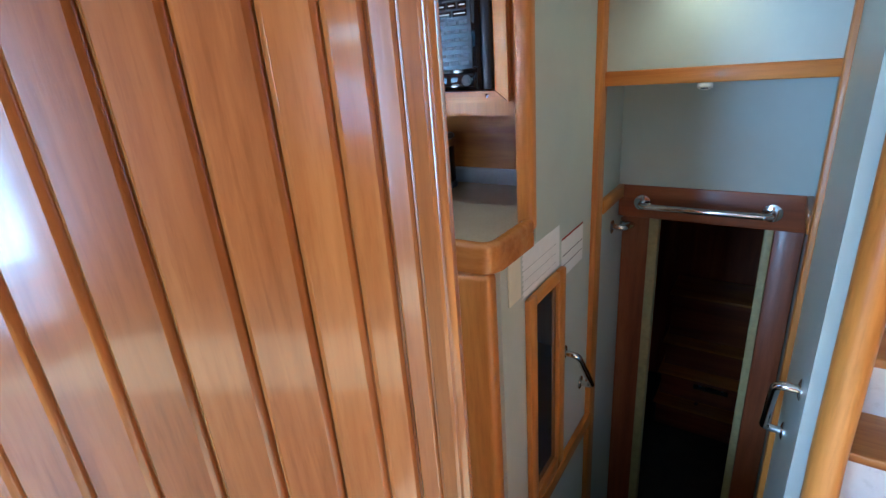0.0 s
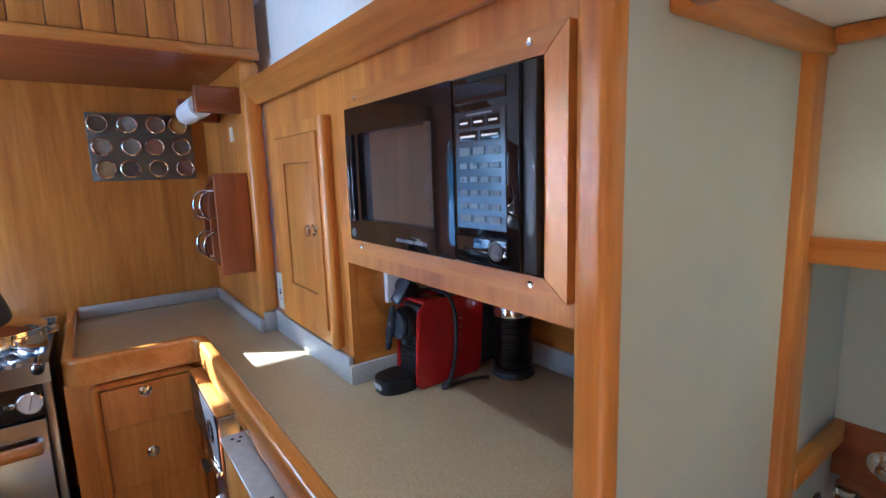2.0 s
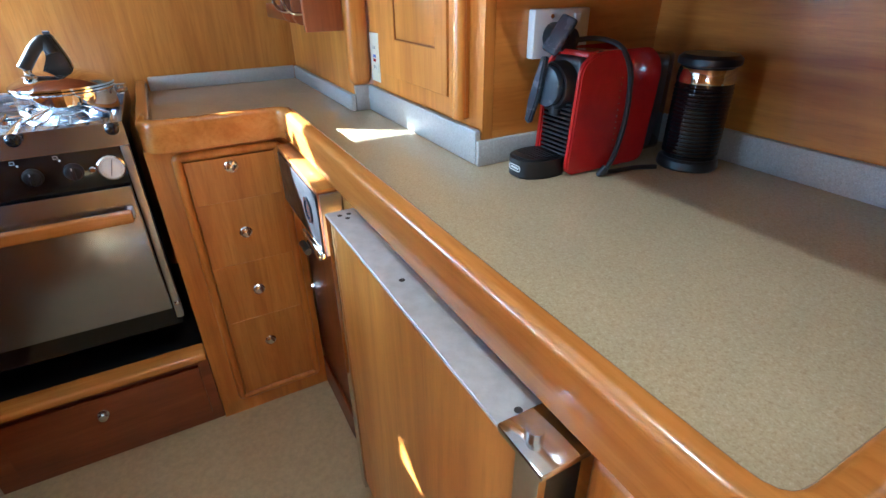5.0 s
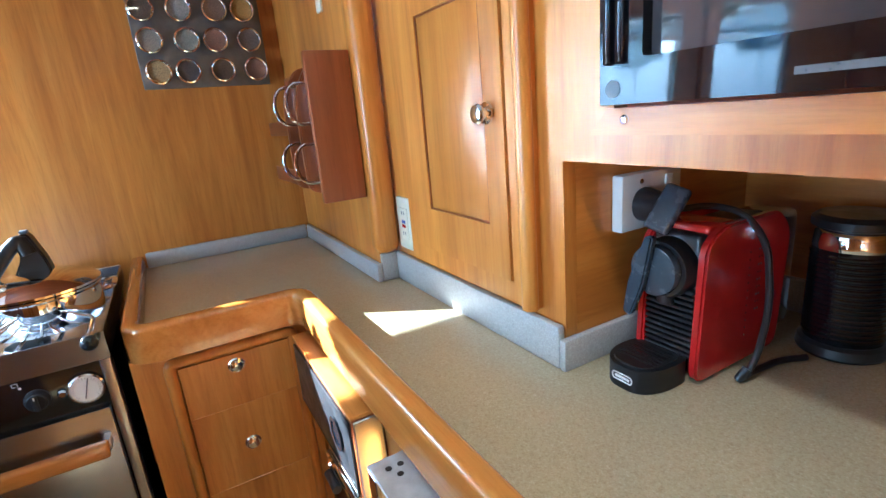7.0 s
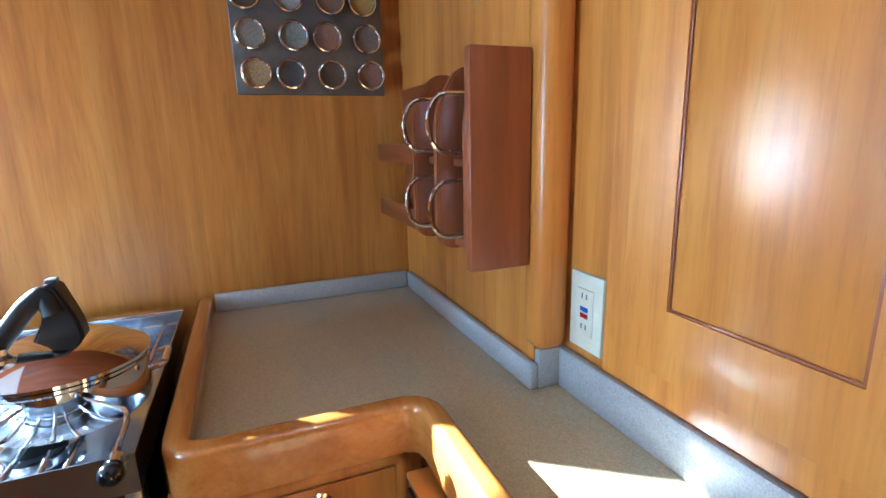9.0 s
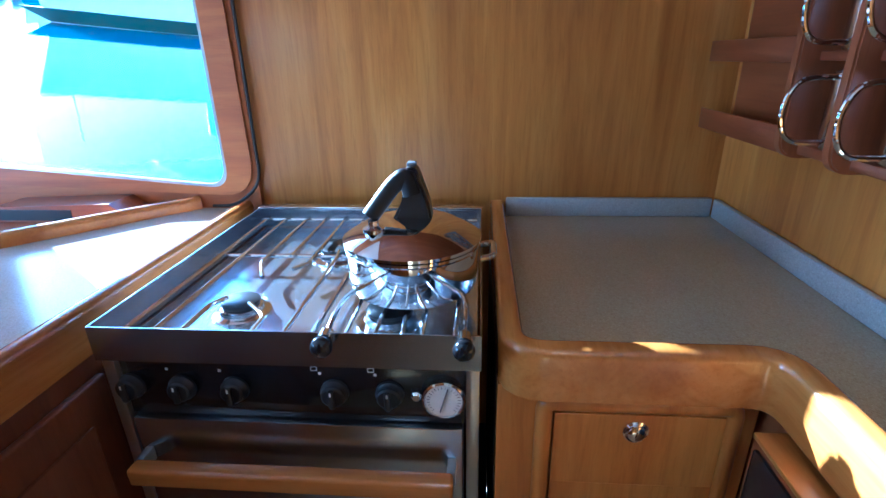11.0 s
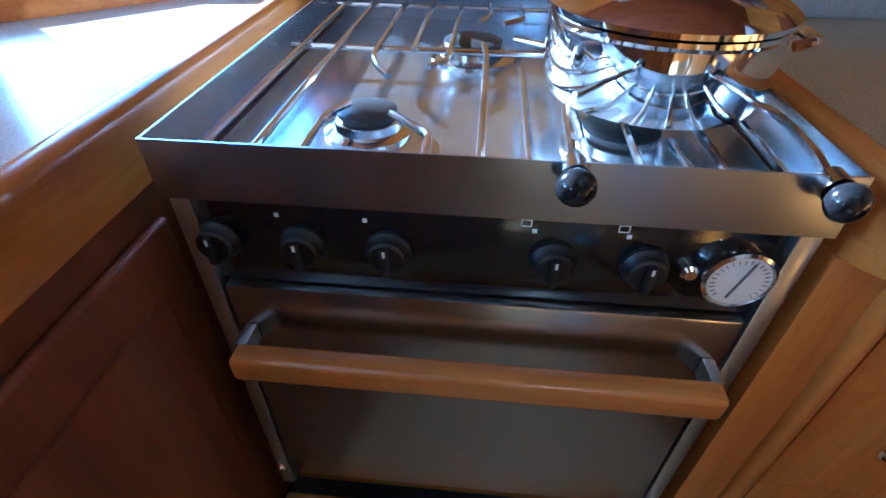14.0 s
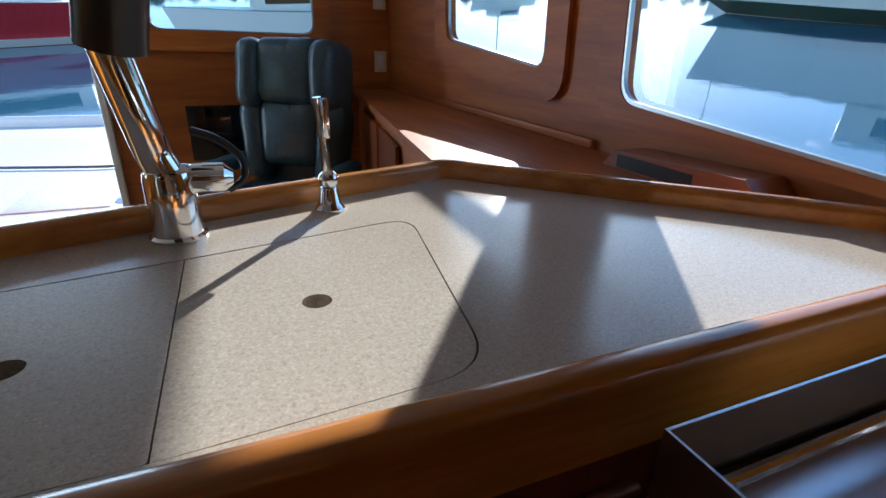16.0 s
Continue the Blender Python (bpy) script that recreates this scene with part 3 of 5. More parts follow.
part("faceplate", box(B(), 0.712, 1.056, -0.231, -0.2265, 0.708, 0.843, 0.004), BLACK, ob, "black socket plate with a chrome edge")
part("socket", lathe(B(), [(0.03, 0.0), (0.03, 0.004), (0.022, 0.004), (0.022, 0.002)], (0.985, -0.231, 0.785), (0, -1, 0)), GLOSS, ob)
part("end_plate", box(B(), 1.0625, 1.067, -0.224, -0.178, 0.704, 0.846, 0.001, 1), STEEL, ob, "brushed steel end plate")
part("edge_trim", box(B(), 0.712, 1.056, -0.2335, -0.2315, 0.712, 0.718, 0.0006, 1), CHROME, ob)
part("latch", box(B(), 0.91, 1.06, -0.242, -0.2265, 0.694, 0.708, 0.003), CHROME, ob, "chrome catch")
part("latch_bolt", cyl(B(), (0.95, -0.25, 0.69), (1.0, -0.25, 0.69), 0.008), BLACK, ob)

fr = thing("refrigerator", (1.42, -0.2, FLOOR), "built-in refrigerator with wooden front panel and stainless trim", "refrigerator")
part("door", box(B(), 1.178, 1.788, -0.232, -0.1865, 0.1, 0.846, 0.002), BLACK, fr)
part("front_panel", box(B(), 1.199, 1.757, -0.238, -0.2325, 0.12, 0.838, 0.0015, 1), WOOD["z"], fr, "varnished wooden insert")
part("top_strip", box(B(), 1.172, 1.792, -0.243, -0.187, 0.8465, 0.852, 0.001, 1), plain("satin_steel", (0.5, 0.5, 0.5), 0.45, 0.4), fr, "stainless strip along the top")
part("side_strip", box(B(), 1.758, 1.792, -0.243, -0.2325, 0.1, 0.846, 0.001, 1), STEELX, fr, "stainless edge strip")
part("side_strip", box(B(), 1.172, 1.1985, -0.243, -0.2325, 0.1, 0.846, 0.001, 1), STEELX, fr, "stainless edge strip")
part("hinge", box(B(), 1.735, 1.80, -0.248, -0.19, 0.8525, 0.862, 0.002), STEELX, fr, "steel hinge plate")
part("hinge_pin", cyl(B(), (1.765, -0.228, 0.862), (1.765, -0.228, 0.874), 0.009), STEELX, fr)
for x, y in ((1.195, -0.222), (1.195, -0.205), (1.212, -0.213), (1.45, -0.215), (1.725, -0.215)):
    part("screw_hole", cyl(B(), (x, y, 0.851), (x, y, 0.8525), 0.0045, seg=12), RUBBER, fr)

# ---- stove alcove ----
kb = thing("stove_base_drawer", (0.35, -0.82, FLOOR), "wooden drawer under the stove with a chrome knob", "drawer")
part("body", box(B(), 0.0, 0.63, -1.115, -0.53, FLOOR, 0.235, 0.002), DARKW["y"], kb)
part("drawer_front", box(B(), 0.6305, 0.644, -1.06, -0.56, 0.01, 0.205, 0.004), DARKW["y"], kb)
part("lip", box(B(), 0.60, 0.668, -1.114, -0.53, 0.2355, 0.262, 0.008, 3), RAILW["y"], kb)
knob(kb, (0.644, -0.822, 0.15))
# Alcove floor and side are black: the recess's shade is put into their colour.
structure("alcove_floor", box(B(), 0.0, 0.5995, -1.114, -0.53, 0.2355, 0.245), BLACK, "stove alcove base, blackened for the shade under the stove")
structure("alcove_side", box(B(), 0.0, 0.6, -0.529, -0.5135, 0.246, 0.867), BLACK, "stove alcove side, blackened for the shade beside the stove")

sv = thing("gimballed_stove", (0.35, -0.82, 0.3), "stainless steel three-burner gas stove with black control panel", "stove")
Y0, Y1, X0, X1 = -1.08, -0.55, 0.062, 0.63
part("oven_body", box(B(), X0 + 0.02, 0.6, Y0 + 0.012, Y1 - 0.012, 0.36, 0.893, 0.004), ENAMEL, sv)
part("tray_floor", box(B(), X0 + 0.006, X1 - 0.006, Y0 + 0.006, Y1 - 0.006, 0.8935, 0.8975), HOBPLATE, sv, "polished hob plate with stains")
hob = part("tray_rim", holed(B(), rect(X0, X1, Y0, Y1), [rect(X0 + 0.002, X1 - 0.002, Y0 + 0.002, Y1 - 0.002)], "z", 0.8965, 0.949), DARKSTEEL, sv, "brushed steel hob rim")
part("rear_rail", box(B(), X0 - 0.004, X0 + 0.02, Y0, Y1, 0.945, 0.953, 0.002), STEELX, sv)
part("control_panel", box(B(), 0.6005, 0.616, Y0 + 0.02, Y1 - 0.02, 0.798, 0.893, 0.002), ENAMEL, sv, "black control panel")
for y0, y1 in ((Y0 + 0.002, Y0 + 0.02), (Y1 - 0.02, Y1 - 0.002)):
    part("side_stile", box(B(), 0.59, 0.624, y0, y1, 0.395, 0.893, 0.002), STEEL, sv, "brushed steel side stile")
door = part("oven_door", box(B(), 0.6005, 0.626, Y0 + 0.024, Y1 - 0.024, 0.43, 0.796, 0.003), DARKSTEEL, sv, "brushed steel oven door")
part("handle", box(B(), 0.653, 0.679, Y0 + 0.036, Y1 - 0.036, 0.719, 0.749, 0.006, 3), RAILW["y"], door, "wooden oven handle bar")
for y in (Y0 + 0.04, Y1 - 0.04):
    part("handle_bracket", box(B(), 0.6265, 0.655, y - 0.006, y + 0.006, 0.722, 0.746, 0.002), STEEL, door)
    part("pivot_bolt", lathe(B(), [(0.008, 0), (0.008, 0.003), (0.004, 0.006)], (0.6245, y + math.copysign(0.032, y + 0.82), 0.445), (1, 0, 0), 12), CHROME, sv)
# Black filler stands in for the shaded slot below the oven door.
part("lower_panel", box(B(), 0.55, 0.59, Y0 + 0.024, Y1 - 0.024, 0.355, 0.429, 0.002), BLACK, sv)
for y in (-1.048, -0.972, -0.895, -0.752, -0.675):
    k = part("control_knob", lathe(B(), [(0.02, 0.0), (0.02, 0.005), (0.0175, 0.008), (0.0165, 0.014), (0.014, 0.016)], (0.6162, y, 0.847), (1, 0, 0)), KNOBBLACK, sv)
    part("grip", box(B(), 0.632, 0.639, y - 0.0045, y + 0.0045, 0.832, 0.862, 0.003), KNOBBLACK, k)
    part("pointer", box(B(), 0.639, 0.6396, y - 0.0012, y + 0.0012, 0.855, 0.861), WHITEP, k)
    part("symbol", box(B(), 0.6162, 0.6167, y - 0.021, y - 0.017, 0.874, 0.878), WHITEP, sv, "white printed symbol")
for y in (-0.757, -0.678):
    part("symbol", holed(B(), rect(y - 0.026, y - 0.017, 0.880, 0.887), [rect(y - 0.0252, y - 0.0178, 0.8808, 0.8862)], "x", 0.6162, 0.6166), WHITEP, sv, "white printed symbol")
part("igniter", lathe(B(), [(0.008, 0), (0.008, 0.006), (0.005, 0.009)], (0.6162, -0.638, 0.846), (1, 0, 0), 14), STEELX, sv)
gg = part("thermometer", lathe(B(), [(0.0275, 0.0), (0.0295, 0.006), (0.0295, 0.012), (0.0265, 0.014), (0.0255, 0.0115)], (0.6162, -0.6, 0.846), (1, 0, 0), 36), STEELX, sv, "round oven thermometer with a white dial")
part("dial", lathe(B(), [(0.0252, 0.0), (0.0252, 0.0005)], (0.628, -0.6, 0.846), (1, 0, 0), 32), WHITEP, gg)
part("needle", tube(B(), [(0.6292, -0.605, 0.828), (0.6292, -0.594, 0.866)], 0.0011, 6), INK, gg)
marks = B()
for i in range(22):
    a = radians(-225 + i * 270 / 21)
    c, s = math.cos(a), math.sin(a)
    tube(marks, [(0.6288, -0.6 + 0.019 * c, 0.846 - 0.019 * s), (0.6288, -0.6 + 0.023 * c, 0.846 - 0.023 * s)], 0.0004, 4)
part("dial_marks", marks, INK, gg)


def burner(x, y, r, z=0.8975):
    b = part("burner", lathe(B(), [(r * 1.5, 0), (r * 1.5, 0.003), (r * 1.15, 0.006), (r * 1.1, 0.014), (r * 0.95, 0.016)], (x, y, z)), STEELX, sv)
    part("burner_cap", lathe(B(), [(r * 0.95, 0.0), (r, 0.003), (r, 0.007), (r * 0.85, 0.009)], (x, y, z + 0.016)), BLACK, b, "black burner cap")


burner(0.49, -0.935, 0.03)
burner(0.245, -0.84, 0.04)
burner(0.505, -0.69, 0.036)
GZ = 0.93
wires = [[(0.085, -1.05, GZ), (0.62, -1.05, GZ)], [(0.085, -1.005, GZ), (0.62, -1.005, GZ)],
         [(0.085, -0.955, GZ), (0.36, -0.955, GZ), (0.385, -0.945, GZ - 0.004), (0.425, -0.925, GZ)], [(0.085, -0.91, GZ), (0.33, -0.91, GZ)],
         [(0.085, -0.865, GZ), (0.36, -0.865, GZ), (0.39, -0.885, GZ)], [(0.085, -0.82, GZ), (0.17, -0.82, GZ), (0.19, -0.835, GZ)],
         [(0.62, -0.965, GZ), (0.53, -0.965, GZ), (0.5, -0.95, GZ)], [(0.62, -0.865, GZ), (0.56, -0.865, GZ), (0.54, -0.885, GZ), (0.52, -0.905, GZ)],
         [(0.62, -0.82, GZ), (0.34, -0.82, GZ), (0.30, -0.825, GZ)], [(0.62, -0.78, GZ), (0.38, -0.78, GZ)],
         [(0.62, -0.735, GZ), (0.30, -0.735, GZ), (0.27, -0.785, GZ)], [(0.085, -0.77, GZ), (0.17, -0.77, GZ), (0.2, -0.8, GZ)],
         [(0.62, -0.655, GZ), (0.55, -0.66, GZ)], [(0.4, -0.7, GZ), (0.46, -0.69, GZ)],
         [(0.085, -0.68, GZ), (0.62, -0.695, GZ)], [(0.085, -0.63, GZ), (0.62, -0.63, GZ)], [(0.085, -0.585, GZ), (0.62, -0.585, GZ)],
         [(0.315, -1.07, GZ - 0.005), (0.315, -0.56, GZ - 0.005)], [(0.09, -1.07, GZ - 0.005), (0.09, -0.56, GZ - 0.005)], [(0.615, -1.07, GZ - 0.005), (0.615, -0.56, GZ - 0.005)]]
for w in wires:
    part("grate_wire", tube(B(), smooth_path(w, 0.012, 3), 0.0038, 8), STEELX, sv)
for y, yb in ((-0.752, -0.735), (-0.572, -0.585)):
    c = part("pot_clamp", tube(B(), smooth_path([(0.628, y, 0.94), (0.6, y, 0.948), (0.53, y, 0.952), (0.47, (y + yb) / 2 + math.copysign(0.03, -0.66 - y), 0.95), (0.36, yb, 0.945)], 0.03), 0.004, 8), STEELX, sv, "steel pot clamp rod")
    part("collar", cyl(B(), (0.62, y, 0.941), (0.636, y, 0.94), 0.011), STEELX, c)
    part("clamp_knob", ball(B(), (0.648, y, 0.939), 0.0145, (0.85, 1, 1)), ENAMEL, c, "black round clamp knob")

pot = thing("pressure_cooker", (0.43, -0.668, GZ), "shiny steel pressure cooker with black lid handle", "pot")
PX, PY, PR = 0.437, -0.66, 0.104
part("body", lathe(B(), [(PR * 0.86, 0.004), (PR * 0.95, 0.008), (PR, 0.022), (PR, 0.072), (PR * 1.03, 0.076), (PR * 1.03, 0.08), (PR * 0.99, 0.082)], (PX, PY, GZ), seg=48), CHROME, pot)
part("lid", lathe(B(), [(PR * 1.04, 0.0825), (PR * 1.04, 0.087), (PR * 0.97, 0.092), (PR * 0.7, 0.108), (PR * 0.35, 0.117), (0.012, 0.12)], (PX, PY, GZ), seg=48), CHROME, pot)
part("lid_handle", tube(B(), smooth_path([(PX + 0.012, PY + 0.004, 1.085), (PX + 0.008, PY - 0.004, 1.116), (PX + 0.014, PY - 0.024, 1.1), (PX + 0.03, PY - 0.058, 1.056)], 0.01), 0.0135, 14), BLACK, pot, "black plastic lid handle")
foot = holed(B(), round_poly([(PY - 0.03, 1.042), (PY + 0.034, 1.042), (PY + 0.03, 1.07), (PY + 0.012, 1.126), (PY - 0.006, 1.126), (PY - 0.012, 1.075)], 0.008, 4), [], "x", PX - 0.02, PX + 0.014)
bmesh.ops.bevel(foot, geom=[e for e in foot.edges if abs(e.verts[0].co.x - e.verts[1].co.x) < 1e-5], offset=0.004, segments=2, affect="EDGES")
part("handle_foot", foot, BLACK, pot)
part("release_button", box(B(), PX - 0.012, PX + 0.006, PY - 0.003, PY + 0.011, 1.1262, 1.132, 0.002), GREYP, pot)
part("valve", lathe(B(), [(0.016, 0), (0.016, 0.006), (0.008, 0.01), (0.008, 0.018)], (PX + 0.045, PY - 0.05, 1.038), seg=16), STEELX, pot)
part("side_grip", tube(B(), smooth_path([(PX - 0.03, PY + 0.108, 0.99), (PX - 0.03, PY + 0.128, 0.995), (PX + 0.03, PY + 0.128, 0.995), (PX + 0.03, PY + 0.108, 0.99)], 0.012), 0.005, 8), STEELX, pot)

sv.location.x += 0.022
pot.location.x += 0.03

# ---- overhead cabinet ----
oc = thing("overhead_cabinet", (0.3, -0.55, 1.775), "overhead wooden cabinet with planked front above the stove", "cabinet")
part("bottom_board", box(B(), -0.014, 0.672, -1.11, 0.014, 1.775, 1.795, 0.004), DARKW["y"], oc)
part("bottom_edge", box(B(), 0.6725, 0.69, -1.11, 0.06, 1.77, 1.80, 0.006, 3), WOOD["y"], oc)
for i in range(16):
    part("plank", box(B(), 0.66, 0.68, -1.1 + i * 0.0725, -1.1 + (i + 1) * 0.0725 - 0.001, 1.801, CEIL - 0.002, 0.004), WOOD["z"], oc)

# ---- galley wall things ----
wc = thing("wall_cabinet_door", (0.96, 0.06, 1.26), "closed wooden cabinet door with sunk panel in the galley wall", "cabinet door")
part("outer_frame", holed(B(), rect(0.765, 1.165, 0.985, 1.556), [rect(0.80, 1.122, 1.02, 1.525)], "y", 0.048, 0.0675), WOOD["z"], wc)
part("stile_bead", cyl(B(), (1.158, 0.05, 0.985), (1.158, 0.05, 1.556), 0.013, seg=14), WOOD["z"], wc)
dr = part("door", holed(B(), rect(0.802, 1.12, 1.022, 1.523), [rect(0.872, 1.072, 1.106, 1.452)], "y", 0.044, 0.066), WOOD["z"], wc)
part("door_panel", box(B(), 0.8735, 1.0705, 0.047, 0.0655, 1.1075, 1.4505, 0.004), WOOD["z"], wc)
part("panel_bead", holed(B(), rect(0.8725, 1.0715, 1.1065, 1.4515), [rect(0.8755, 1.0685, 1.1095, 1.4485)], "y", 0.0455, 0.0469), DARKW["z"], wc)
knob(dr, (1.085, 0.044, 1.279), (0, -1, 0), 0.0155)

mt = thing("microwave_surround", (1.58, 0.06, 1.24), "wooden mitred frame round the microwave", "frame")
for q in ([(1.278, 1.245), (1.886, 1.245), (1.848, 1.274), (1.306, 1.274)], [(1.278, 1.586), (1.306, 1.553), (1.848, 1.553), (1.886, 1.586)],
          [(1.8868, 1.2455), (1.8868, 1.5855), (1.8488, 1.5525), (1.8488, 1.2745)]):
    part("frame_rail", holed(B(), q, [], "y", 0.05, 0.0675), WOOD["x" if q[0][0] < 1.5 else "z"], mt)
for x, z in ((1.33, 1.262), (1.825, 1.262), (1.33, 1.572), (1.825, 1.572)):
    part("screw", lathe(B(), [(0.0055, 0), (0.005, 0.0012), (0.003, 0.0006)], (x, 0.05, z), (0, -1, 0), 12), CHROME, mt)

mw = thing("microwave_oven", (1.58, 0.2, 1.276), "black built-in microwave oven with keypad", "microwave oven")
part("body", box(B(), 1.308, 1.846, 0.06, 0.4, 1.278, 1.549, 0.004), BLACK, mw)
md = part("door", holed(B(), round_poly(rect(1.308, 1.678, 1.278, 1.549), 0.004), [round_poly(rect(1.362, 1.622, 1.322, 1.497), 0.006)], "y", 0.036, 0.06), GLOSS, mw)
part("window_glass", box(B(), 1.356, 1.628, 0.05, 0.056, 1.316, 1.503), TINT, md, "smoked glass window")
part("handle_ridge", box(B(), 1.316, 1.326, 0.03, 0.0358, 1.318, 1.497, 0.003), GLOSS, md)
part("handle_ridge", box(B(), 1.332, 1.342, 0.03, 0.0358, 1.318, 1.497, 0.003), GLOSS, md)
part("badge", lathe(B(), [(0.0095, 0), (0.0095, 0.001), (0.0075, 0.001)], (1.326, 0.036, 1.294), (0, -1, 0), 20), GREYP, md, "round grey badge")
part("lettering_bar", box(B(), 1.50, 1.60, 0.0352, 0.0358, 1.291, 1.297), GREYP, md, "small line of pale lettering")
cp = part("keypad_panel", box(B(), 1.6795, 1.82, 0.036, 0.06, 1.278, 1.549, 0.003), GLOSS, mw)
part("keypad", box(B(), 1.688, 1.796, 0.0345, 0.0358, 1.331, 1.5, 0.001, 1), KEYPAD, cp, "bluish grey keypad")
part("display", box(B(), 1.688, 1.796, 0.0345, 0.0358, 1.51, 1.538, 0.001, 1), GLOSS, cp, "dark display window")
part("lettering_bar", box(B(), 1.715, 1.77, 0.034, 0.0344, 1.493, 1.4955), PRINT, cp, "small line of pale lettering")
part("side_trim", box(B(), 1.8205, 1.846, 0.04, 0.06, 1.278, 1.549, 0.003), BLACK, mw)
for r, (n, h) in enumerate(((3, 0.014), (2, 0.014), (3, 0.011), (4, 0.008), (4, 0.008), (4, 0.008), (4, 0.008), (3, 0.01))):
    z = 1.476 - r * 0.0192
    for c in range(n):
        w = 0.094 / n
        x = 1.695 + c * w
        k = part("key", box(B(), x + 0.003, x + w - 0.003, 0.0332, 0.0343, z, z + h, 0.0008, 1), GLOSS if r < 2 else PRINT, cp)
        if r < 2:
            part("key_print", box(B(), x + 0.007, x + w - 0.007, 0.0326, 0.0331, z + h * 0.4, z + h * 0.6), WHITEP, k)
part("open_button", box(B(), 1.685, 1.8, 0.033, 0.0358, 1.282, 1.322, 0.004, 3), GLOSS, cp)
part("push_disc", lathe(B(), [(0.014, 0), (0.014, 0.002), (0.011, 0.003), (0.009, 0.0015)], (1.776, 0.033, 1.303), (0, -1, 0), 24), GREYP, cp, "round grey push button")

so = thing("wall_socket", (1.22, 0.24, 1.14), "white wall socket with a black plug inside the recess", "socket")
part("plate", box(B(), 1.2155, 1.235, 0.16, 0.29, 1.095, 1.178, 0.003), WHITEP, so)
pl = part("plug", cyl(B(), (1.2355, 0.205, 1.132), (1.285, 0.2, 1.13), 0.025, 0.021), BLACK, so, "black power plug")
part("screw", lathe(B(), [(0.004, 0), (0.003, 0.001)], (1.2355, 0.2, 1.166), (1, 0, 0), 10), CHROME, so)
part("switch", box(B(), 1.2355, 1.239, 0.25, 0.265, 1.155, 1.17, 0.001, 1), WHITEP, so)

es = thing("espresso_machine", (1.31, 0.25, TOP), "red capsule espresso machine with black front and grey lever", "coffee machine")
EX0, EX1 = 1.262, 1.36
shell = round_poly([(0.157, TOP + 0.003), (0.352, TOP + 0.003), (0.366, 1.085), (0.335, 1.118), (0.2, 1.118), (0.168, 1.098)], 0.022)
for x0, x1 in ((EX0, EX0 + 0.013), (EX1 - 0.013, EX1)):
    bm = holed(B(), shell, [], "x", x0, x1)
    bmesh.ops.bevel(bm, geom=[e for e in bm.edges if abs(e.verts[0].co.x - e.verts[1].co.x) < 1e-5], offset=0.003, segments=2, affect="EDGES")
    part("side_panel", bm, RED, es, "glossy red side shell")
part("core", box(B(), EX0 + 0.0132, EX1 - 0.0132, 0.176, 0.355, TOP + 0.003, 1.108, 0.008, 3), BLACK, es)
part("top_shell", box(B(), EX0 + 0.013, EX1 - 0.013, 0.19, 0.25, 1.104, 1.117, 0.005, 3), RED, es)
part("water_tank", box(B(), EX0 + 0.015, EX1 - 0.015, 0.3555, 0.42, TOP + 0.012, 1.105, 0.012, 3), TINT, es, "dark clear water tank")
HX, HZ = 1.305, 1.06
part("head_housing", lathe(B(), [(0.041, 0.0), (0.041, 0.02), (0.038, 0.026)], (HX, 0.178, HZ), (0, -1, 0), 36), BLACK, es)
head = part("head", lathe(B(), [(0.035, 0.0), (0.036, 0.006), (0.034, 0.011), (0.02, 0.013)], (HX - 0.003, 0.1515, HZ), (0, -1, 0), 36), BREWGREY, es, "slate grey round brew head")
lv_blade = holed(B(), round_poly([(HX - 0.007, HZ + 0.05), (HX + 0.006, HZ + 0.05), (HX - 0.008, HZ - 0.02), (HX - 0.027, HZ - 0.07), (HX - 0.041, HZ - 0.066), (HX - 0.033, HZ - 0.02)], 0.006), [], "y", 0.127, 0.138)
bmesh.ops.bevel(lv_blade, geom=[e for e in lv_blade.edges if abs(e.verts[0].co.y - e.verts[1].co.y) < 1e-5], offset=0.0025, segments=2, affect="EDGES")
part("lever", lv_blade, BREWGREY, es, "slate grey lever blade")
tip = box(B(), -0.0175, 0.0175, -0.006, 0.006, -0.032, 0.032, 0.005, 3)
bmesh.ops.transform(tip, matrix=pose(HX + 0.008, 0.152, HZ + 0.083, -28, 14, 0), verts=tip.verts)
part("lever_tip", tip, BREWGREY, es, "flat grey lever paddle")
part("spout", cyl(B(), (HX + 0.004, 0.162, HZ - 0.048), (HX + 0.004, 0.162, HZ - 0.03), 0.012), BLACK, es)
for i in range(12):
    part("grille_slat", box(B(), EX0 + 0.0135, EX1 - 0.0135, 0.163, 0.1755, 0.94 + i * 0.0082, 0.9445 + i * 0.0082, 0.001, 1), BLACK, es)
dt = part("drip_tray", holed(B(), round_poly([(EX0 - 0.004, 0.1755), (EX0 - 0.004, 0.115), (1.28, 0.083), (1.328, 0.083), (EX1 - 0.016, 0.115), (EX1 - 0.014, 0.1755)], 0.03), [], "z", TOP + 0.001, TOP + 0.034), BLACK, es, "black rounded drip tray")
part("tray_grid", holed(B(), round_poly([(EX0 + 0.003, 0.165), (EX0 + 0.003, 0.117), (1.282, 0.09), (1.326, 0.09), (EX1 - 0.022, 0.117), (EX1 - 0.022, 0.165)], 0.025), [rect(1.272, 1.332, 0.108 + i * 0.008, 0.1108 + i * 0.008) for i in range(6)], "z", TOP + 0.0345, TOP + 0.037), BLACK, dt)
part("badge", holed(B(), round_poly(rect(1.288, 1.321, TOP + 0.012, TOP + 0.0235), 0.0055), [round_poly(rect(1.2895, 1.3195, TOP + 0.0135, TOP + 0.022), 0.004)], "y", 0.0815, 0.0827), WHITEP, dt, "pale oval badge outline")
